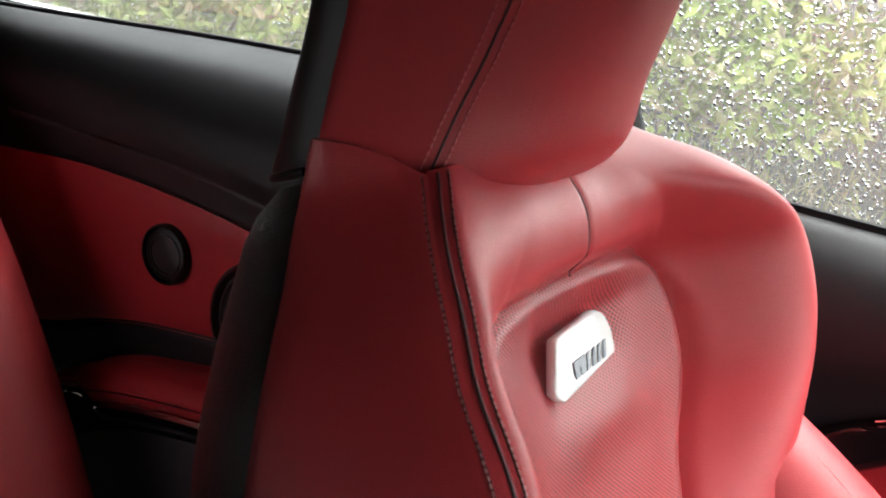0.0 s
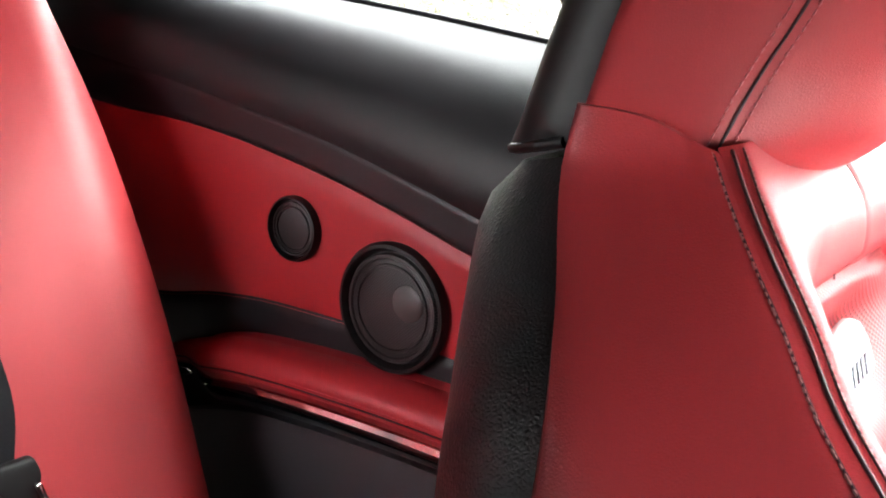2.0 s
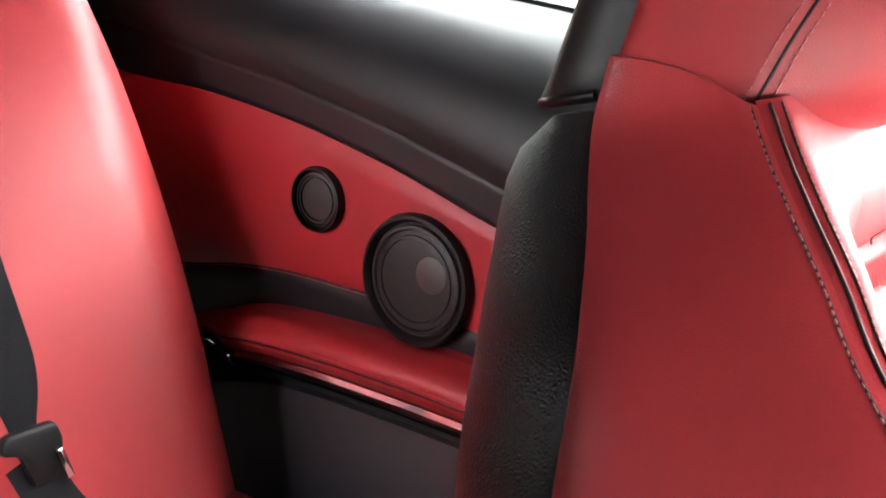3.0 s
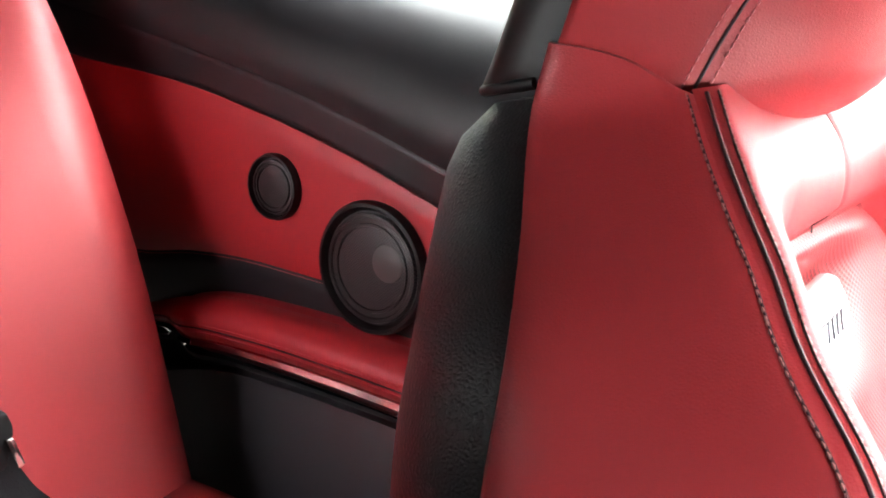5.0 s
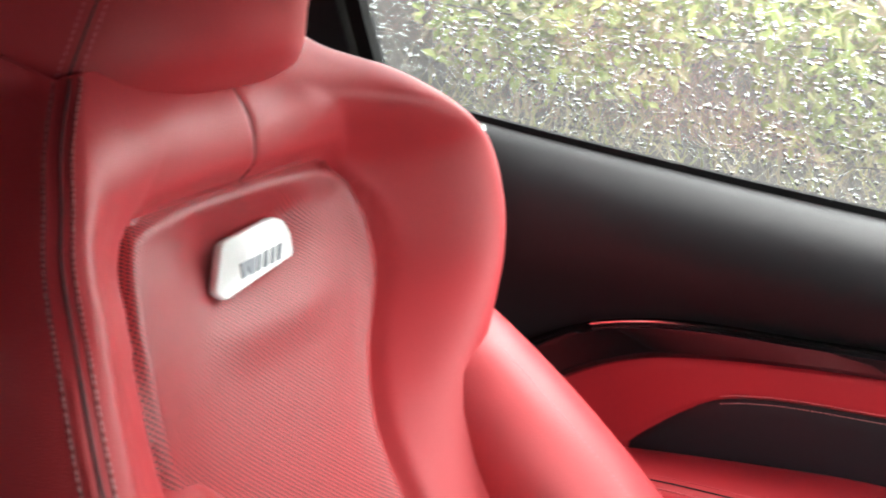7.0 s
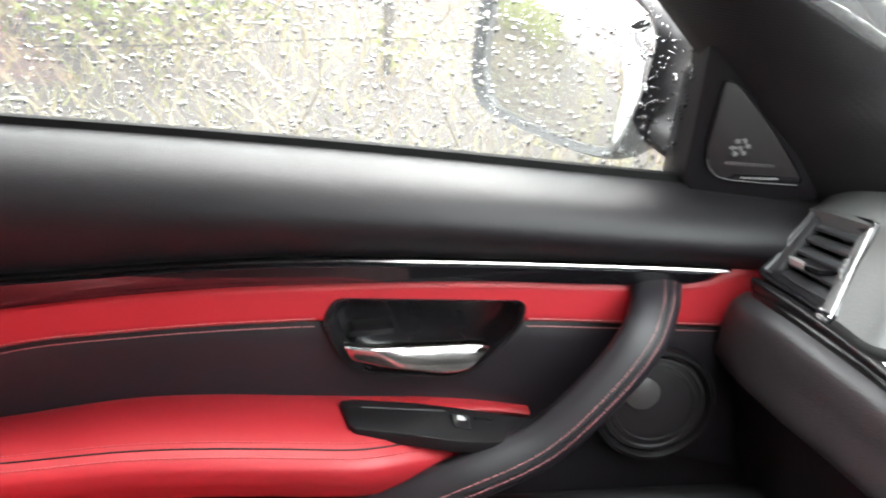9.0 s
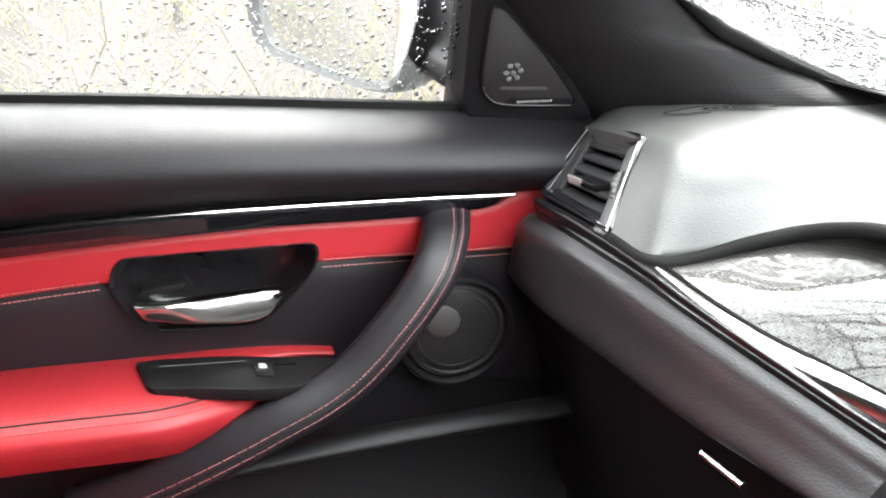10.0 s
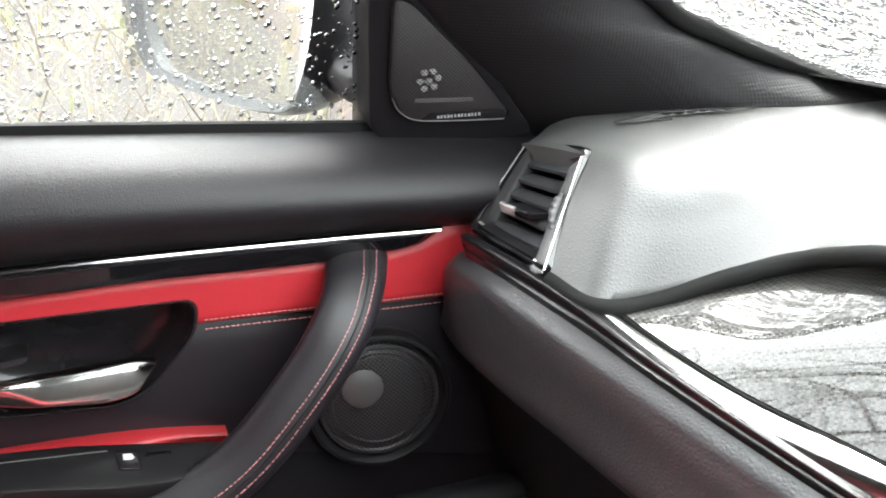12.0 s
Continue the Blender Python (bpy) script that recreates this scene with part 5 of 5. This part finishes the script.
headrest = sheet("headrest", head, 56, 90, red_leather, seat, None, "thick red leather headrest")
for sg in (-1, 1):

    def head_edge(t, sg=sg, dt=0.0, lift=0.0004):
        v_ = 0.042 + 0.174 * t
        u, w = head_profile(v_, 0.5 + sg * (0.31 + dt))
        return S(u + sg * lift, v_, w + lift)

    tube("headrest_seam", lambda t, sg=sg: head_edge(t, sg), 0.0007, seam_dark, headrest, 30, 6)
    stitches("headrest_stitching", lambda t, sg=sg: head_edge(t, sg, -0.012, 0.0007), 0.0038, stitch_deep, headrest, 0.0006)
    stitches("headrest_stitching", lambda t, sg=sg: head_edge(t, sg, 0.013, 0.0007), 0.0038, stitch_deep, headrest, 0.0006)


def head_shell(s, t):
    v_ = 0.061 + 0.194 * s
    q = math.pi * (t - 0.5)
    k = abs(math.sin(q))
    hw = (head_rear_u(v_) + 0.002) * (1 - 0.3 * ss(0.8, 1, s))
    return S(hw * math.sin(q), v_, head_rear_w(v_) + 0.002 - (0.044 - 0.010 * s) * (1 - k**10) ** 0.55)


sheet("headrest_shell", head_shell, 24, 60, black_plain, seat, Vector((0.005, 0, 0)), "smooth black headrest back")
tube("shell_rim", lambda t: head_shell(0.0, t) + Vector((0.002, 0, -0.0005)), 0.0026, black_plain, seat, 70, 8)

# badge in the hollow
badge = slab("badge", rounded([(-0.057, -0.005), (-0.051, -0.012), (0.033, -0.003), (0.042, 0.011), (0.042, 0.022), (0.033, 0.0265), (-0.028, 0.0225)], 0.004), lambda a, b, h: S(a * 0.84 - 0.007, -0.076 + b * 0.88, -0.0075 - b * 0.30 + h), 0.007, badge_white, seat, 0.002, "white enamel badge with slanted grey bars")
for k in range(6):
    a, w = -0.029 + 0.0082 * k, 0.0056 if k < 2 else 0.0042
    b = -0.0035 + 0.045 * (a + 0.029)
    slab("badge_bar", [(a, b), (a + w, b + 0.0003), (a + w + 0.0095, b + 0.0098), (a + 0.0095 - 0.004 * (k < 2), b + 0.0092)], lambda p, q, h: S(p * 0.84 - 0.007, -0.076 + q * 0.88, -0.0002 - q * 0.30 + h), 0.0008, badge_grey, badge, 0)

# lower bolsters and cushion
for sg in (-1, 1):
    c = spl3([(0.020 + (0.02 if sg < 0 else 0), 0.378 + sg * 0.150, 0.866 - (0.012 if sg < 0 else -0.016)), (0.072, 0.378 + sg * 0.150, 0.832 + (0 if sg < 0 else 0.008)), (0.112, 0.378 + sg * 0.152, 0.800), (0.152, 0.378 + sg * 0.155, 0.760), (0.200, 0.378 + sg * 0.158, 0.715), (0.28, 0.378 + sg * 0.17, 0.63), (0.44, 0.378 + sg * 0.19, 0.55), (0.6, 0.378 + sg * 0.20, 0.51)])
    rad = lambda t: 0.036 + 0.020 * math.sin(math.pi * min(1, t * 1.1))
    tube("lower_bolster", c, rad, red_leather, seat, 40, 20, wide=lambda t: 0.040 + 0.020 * math.sin(math.pi * min(1, t * 1.1)), label="padded red leather lower side bolster")
    stitches("bolster_stitching", lambda t, c=c, rad=rad, sg=sg: c(0.02 + 0.9 * t) + Vector((0.68, -sg * 0.25, 0.66)) * (rad(0.02 + 0.9 * t) + 0.0005), 0.0042, stitch_red, seat, 0.0008)
sheet("seat_cushion", lambda s, t: Vector((0.10 + 0.50 * t, 0.378 - 0.18 + 0.36 * s, 0.535 + 0.02 * t - 0.02 * math.sin(math.pi * s) - 0.05 * max(0, t - 0.8))), 24, 20, red_perforated, seat, Vector((0, 0, -0.14)), "red leather seat cushion")
sheet("seat_base", lambda s, t: Vector((0.02 + 0.50 * t, 0.378 - 0.2 + 0.4 * s, 0.40)), 4, 4, black_plain, seat, Vector((0, 0, -0.12)))

# ---- door mirror outside ----
mirror = thing("door_mirror", "black door mirror with rain-dotted glass", "door mirror", at=(0.78, 0.9, 0.9))
MP, MA = Vector((0.741, 0.80, 0.910)), Vector((-0.454, 0.891, 0.0))
M_N = Vector((-0.890, -0.453, 0.05)).normalized()
m_edge = rounded([(-0.030, 0.10), (-0.022, 0.040), (-0.004, -0.006), (0.03, -0.0115), (0.075, -0.013), (0.165, -0.009), (0.182, 0.018), (0.183, 0.07), (0.168, 0.118), (0.0, 0.122)], 0.022, 5)


def mir(a, b, h):
    return MP + MA * a + Vector((0.05 * b, 0, b)) - M_N * h


slab("mirror_glass", m_edge, lambda a, b, h: mir(a, b, h), 0.004, mirror_mat, mirror, 0.0012, "mirror glass")
em = [mir(a, b, 0) for a, b in m_edge]


def housing(s, t):
    i = s * len(em)
    k = int(i) % len(em)
    p = em[k].lerp(em[(k + 1) % len(em)], i - int(i))
    mid = mir(0.075, 0.05, 0)
    g = spl((0, 0.985), (0.05, 1.06), (0.12, 1.12), (0.4, 1.10), (0.75, 0.8), (1.0, 0.0))
    d = spl((0, 0.001), (0.05, -0.007), (0.12, -0.002), (0.4, 0.04), (0.75, 0.085), (1.0, 0.10))
    return mid.lerp(p, g(t)) - M_N * d(t)


v, fa = grid(housing, 60, 16, close_u=True)
put("housing", mesh_of("housing", v, fa, housing_black), mirror, "wet black painted housing")
tube("arm", spl3([(0.82, 0.745, 0.925), (0.815, 0.77, 0.925), (0.80, 0.80, 0.935), (0.785, 0.83, 0.95)]), 0.030, housing_black, mirror, 16, 14, wide=0.045, side=Vector((1, 0, 0)))
slab("foot", rounded([(0.775, 0.893), (0.87, 0.888), (0.86, 0.93), (0.79, 0.99), (0.772, 0.99)], 0.006), lambda a, b, h: Vector((a, 0.735 - 0.25 * (b - 0.9) + h, b)), 0.03, housing_black, mirror, 0.006)

# ---- verge beside the road ----
ground = thing("ground", "wet grassy verge and road", "ground", kind="structure")
earth = mat("wet_earth", (0.040, 0.032, 0.027), 0.8, grain=1.0, scale=14, kind="noise", vary=0.5, vary_scale=3)


def verge(s, t):
    a, b = (s - 0.5) * 2, t
    x = 60 * a * abs(a) ** 1.4
    y = 60 * (2 * b - 1) * abs(2 * b - 1) ** 1.4
    z = 0.0 + 0.55 * ss(1.5, 2.6, y) + 0.9 * ss(2.6, 5.0, y) + 0.05 * noise.noise(Vector((x * 0.8, y * 0.8, 0)))
    return Vector((x, y, z))


sheet("earth", verge, 90, 90, earth, ground, kind="stuff")
hedge_leaf = foliage("hedge_leaf", (0.11, 0.145, 0.03), (0.20, 0.22, 0.06), (0.17, 0.13, 0.085))
hedge_twig = foliage("hedge_twig", (0.10, 0.075, 0.055), (0.15, 0.115, 0.08), (0.22, 0.18, 0.12))
dry_grass = foliage("dry_grass", (0.22, 0.175, 0.10), (0.19, 0.17, 0.065), (0.13, 0.15, 0.04))
rng = np.random.default_rng(4)


def leaves(name, n, where, size, material, label, category):
    """Many small folded leaves, each two triangles."""
    v, fa = [], []
    for _ in range(n):
        p, s = where(), size * rng.uniform(0.5, 1.5)
        d = Vector(rng.normal(size=3)).normalized()
        e = d.orthogonal().normalized()
        f = d.cross(e)
        k = len(v)
        v += [p - d * s, p + e * s * 0.45 + f * s * 0.2, p + d * s, p - e * s * 0.45 + f * s * 0.2]
        fa += [(k, k + 1, k + 2), (k, k + 2, k + 3)]
    me = bpy.data.meshes.new(name)
    me.from_pydata([tuple(q) for q in v], [], fa)
    me.materials.append(material)
    ob = new(name, me)
    return tagged(ob, label, category, kind="stuff")


def blades(name, n, where, length, width, material, label, category, up=0.8):
    """Thin tapering stalks that bend over."""
    v, fa = [], []
    for _ in range(n):
        p, L = where(), length * rng.uniform(0.5, 1.4)
        d = Vector((rng.normal() * 0.5, rng.normal() * 0.5, up)).normalized()
        bend = Vector((rng.normal(), rng.normal(), -0.5)) * 0.25 * L
        sidev = Vector((rng.normal(), rng.normal(), 0)).normalized() * width * rng.uniform(0.6, 1.4)
        k = len(v)
        for j in range(4):
            q = j / 3
            c = p + d * L * q + bend * q * q
            v += [c - sidev * (1 - 0.8 * q), c + sidev * (1 - 0.8 * q)]
        fa += [(k + 2 * j, k + 2 * j + 1, k + 2 * j + 3, k + 2 * j + 2) for j in range(3)]
    me = bpy.data.meshes.new(name)
    me.from_pydata([tuple(q) for q in v], [], fa)
    me.materials.append(material)
    ob = new(name, me)
    return tagged(ob, label, category, kind="stuff")


def bank_z(x, y):
    return 0.55 * ss(1.5, 2.6, y) + 0.9 * ss(2.6, 5.0, y)


def in_bush():
    b = BUSH[rng.choice(len(BUSH), p=BULK)]
    d = Vector(rng.normal(size=3)).normalized() * rng.uniform(0.5, 1.0)
    return Vector((b[0] + d.x * b[3], b[1] + d.y * b[3] * 0.7, b[2] + d.z * b[3] * 0.8))


BUSH = [(x, y, bank_z(x, y) + h, r) for x, y, h, r in ((rng.uniform(-4.5, 0.35), rng.uniform(1.95, 3.4), rng.uniform(0.05, 0.85), rng.uniform(0.18, 0.42)) for _ in range(74))]
BUSH += [(x, y, bank_z(x, y) + h, r) for x, y, h, r in ((rng.uniform(0.3, 6), rng.uniform(2.3, 3.6), rng.uniform(0.0, 0.4), rng.uniform(0.03, 0.09)) for _ in range(26))]
BULK = np.array([b[3] ** 2 for b in BUSH])
BULK /= BULK.sum()
leaves("hedge", 44000, in_bush, 0.021, hedge_leaf, "straggly yellow-green hedge on the bank", "hedge")
blades("bramble_twigs", 7000, lambda: (lambda x, y: Vector((x, y, bank_z(x, y))))(rng.uniform(-5, 8), rng.uniform(1.9, 4.4)), 0.55, 0.0020, hedge_twig, "tangled bare brown twigs in the hedge", "twigs")
blades("verge_grass", 20000, lambda: (lambda x, y: Vector((x, y, bank_z(x, y))))(rng.uniform(-4, 6), rng.uniform(1.2, 3.4)), 0.10, 0.0022, dry_grass, "short wet straw-coloured verge grass", "grass")


def tree(x, y, h, seed):
    """A bare-branched tree: tapered trunk, limbs, and thin twigs."""
    r = np.random.default_rng(seed)
    ob = thing("tree", "bare winter tree with thin twisting branches", "tree", "trees by the road", at=(x, y, 0.3))
    base = Vector((x, y, 0.3))
    trunk = spl3([base, base + Vector((r.normal() * 0.2, r.normal() * 0.2, h * 0.4)), base + Vector((r.normal() * 0.5, r.normal() * 0.5, h))])
    tube("trunk", trunk, lambda t: 0.16 * (1 - 0.85 * t), bark, ob, 16, 8)
    v, fa = [], []
    for k in range(46):
        t = 0.25 + 0.73 * k / 46
        p = trunk(t)
        d = Vector((r.normal(), r.normal(), 0.5 + 0.4 * r.random())).normalized()
        L = h * (0.55 - 0.35 * t) * (0.6 + 0.6 * r.random())
        limb = spl3([p, p + d * L * 0.5 + Vector(r.normal(size=3)) * 0.08 * L, p + d * L + Vector(r.normal(size=3)) * 0.15 * L])
        for c, rad, n in [(limb, 0.03 * (1.2 - t), 8)] + [((lambda a, b, e: spl3([a, a.lerp(b, 0.5) + e, b]))(limb(q), limb(q) + (Vector(r.normal(size=3)) + Vector((0, 0, 0.3))) * L * 0.22, Vector(r.normal(size=3)) * 0.03 * L), 0.009, 5) for q in (0.3, 0.45, 0.6, 0.7, 0.8, 0.9, 0.97)]:
            a, b = tube_data(c, lambda t, rad=rad: rad * (1 - 0.8 * t), n, 4)
            o = len(v)
            v += a
            fa += [tuple(q + o for q in z) for z in b]
    me = bpy.data.meshes.new("crown")
    me.from_pydata([tuple(q) for q in v], [], fa)
    me.materials.append(bark)
    put("crown", me, ob)
    return ob


bark = mat("wet_bark", (0.05, 0.042, 0.035), 0.8, grain=1.0, scale=40, kind="noise", vary=0.4)


def fence():
    """Two slack wires on thin posts along the verge."""
    ob = thing("wire_fence", "slack rusty wire fence on thin wooden posts along the verge", "fence", at=(0.7, 2.6, 0.4))
    for x in (-3.3, -1.3, 0.74, 2.8, 4.8):
        p = Vector((x, 2.6, bank_z(x, 2.6) - 0.1))
        tube("post", lambda t, p=p: p + Vector((0.02 * math.sin(5 * t + p.x), 0, 0.95 * t)), lambda t: 0.016 - 0.004 * t, bark, ob, 10, 8)
    for h in (0.0, 0.28):
        tube("wire", lambda t, h=h: Vector((-3.3 + 8.1 * t, 2.585, 0.62 + h - 0.04 * abs(math.sin(math.pi * 4 * t)))), 0.0022, bark, ob, 60, 5)


fence()
tree(6.5, 5.5, 7.5, 3)
tree(4.2, 7.5, 8.5, 8)
tree(-1.35, 2.8, 8.5, 12)
tree(9.5, 2.5, 8.0, 21)
tree(-5.0, -2.4, 10.0, 30)


# ---- rain on the glass ----
def drops(name, n, surface, normal, lo, hi, label):
    """Flattened beads of water on a pane."""
    v, fa = [], []
    for _ in range(n):
        s, t = rng.random(), rng.random()
        p, nr = surface(s, t), normal
        r = lo * (hi / lo) ** (rng.random() ** 2.2)
        a = Vector((0, 0, 1))
        a = (a - nr * a.dot(nr)).normalized()
        b = nr.cross(a)
        st = rng.uniform(0.8, 1.5)
        k = len(v)
        m = 8
        for rr, h in ((1.0, 0.0), (0.8, 0.16), (0.4, 0.27)):
            for g in range(m):
                q = 2 * math.pi * g / m
                v.append(p + nr * r * h + a * math.sin(q) * r * rr * st * (1 + 0.15 * math.cos(2 * q + k)) + b * math.cos(q) * r * rr)
        v.append(p + nr * r * 0.30)
        for ring in (0, m):
            fa += [(k + ring + g, k + ring + (g + 1) % m, k + ring + m + (g + 1) % m, k + ring + m + g) for g in range(m)]
        fa += [(k + 2 * m + g, k + 2 * m + (g + 1) % m, k + 3 * m) for g in range(m)]
        fa.append(tuple(k + g for g in reversed(range(m))))
    me = bpy.data.meshes.new(name)
    me.from_pydata([tuple(q) for q in v], [], fa)
    for p in me.polygons:
        p.use_smooth = True
    me.materials.append(rain_water)
    ob = new(name, me)
    ob.visible_shadow = False
    return tagged(ob, label, "raindrops", kind="stuff")


drops("raindrops", 8000, lambda s, t: (lambda x, z: Vector((x, win_y(x, z) + 0.0045, z)))(-0.12 + 0.89 * s, belt(-0.12 + 0.89 * s) + 0.20 * t), Vector((0, 0.96, 0.28)), 0.0005, 0.0020, "small raindrops on the door window")
drops("raindrops", 1500, lambda s, t: (lambda x, z: Vector((x, win_y(x, z) + 0.0045, z)))(-1.0 + 0.80 * s, belt(-1.0 + 0.8 * s) + 0.12 * t), Vector((0, 0.96, 0.28)), 0.0005, 0.0019, "small raindrops on the quarter window")
drops("raindrops", 17000, lambda s, t: screen(0.06 + s * 0.36, t * (0.20 - 0.155 * ss(0.5, 0.75, s)) - 0.03) + Vector((0.0045, 0, 0.0025)), Vector((0.46, 0.0, 0.89)), 0.0009, 0.0036, "dense raindrops on the windscreen")
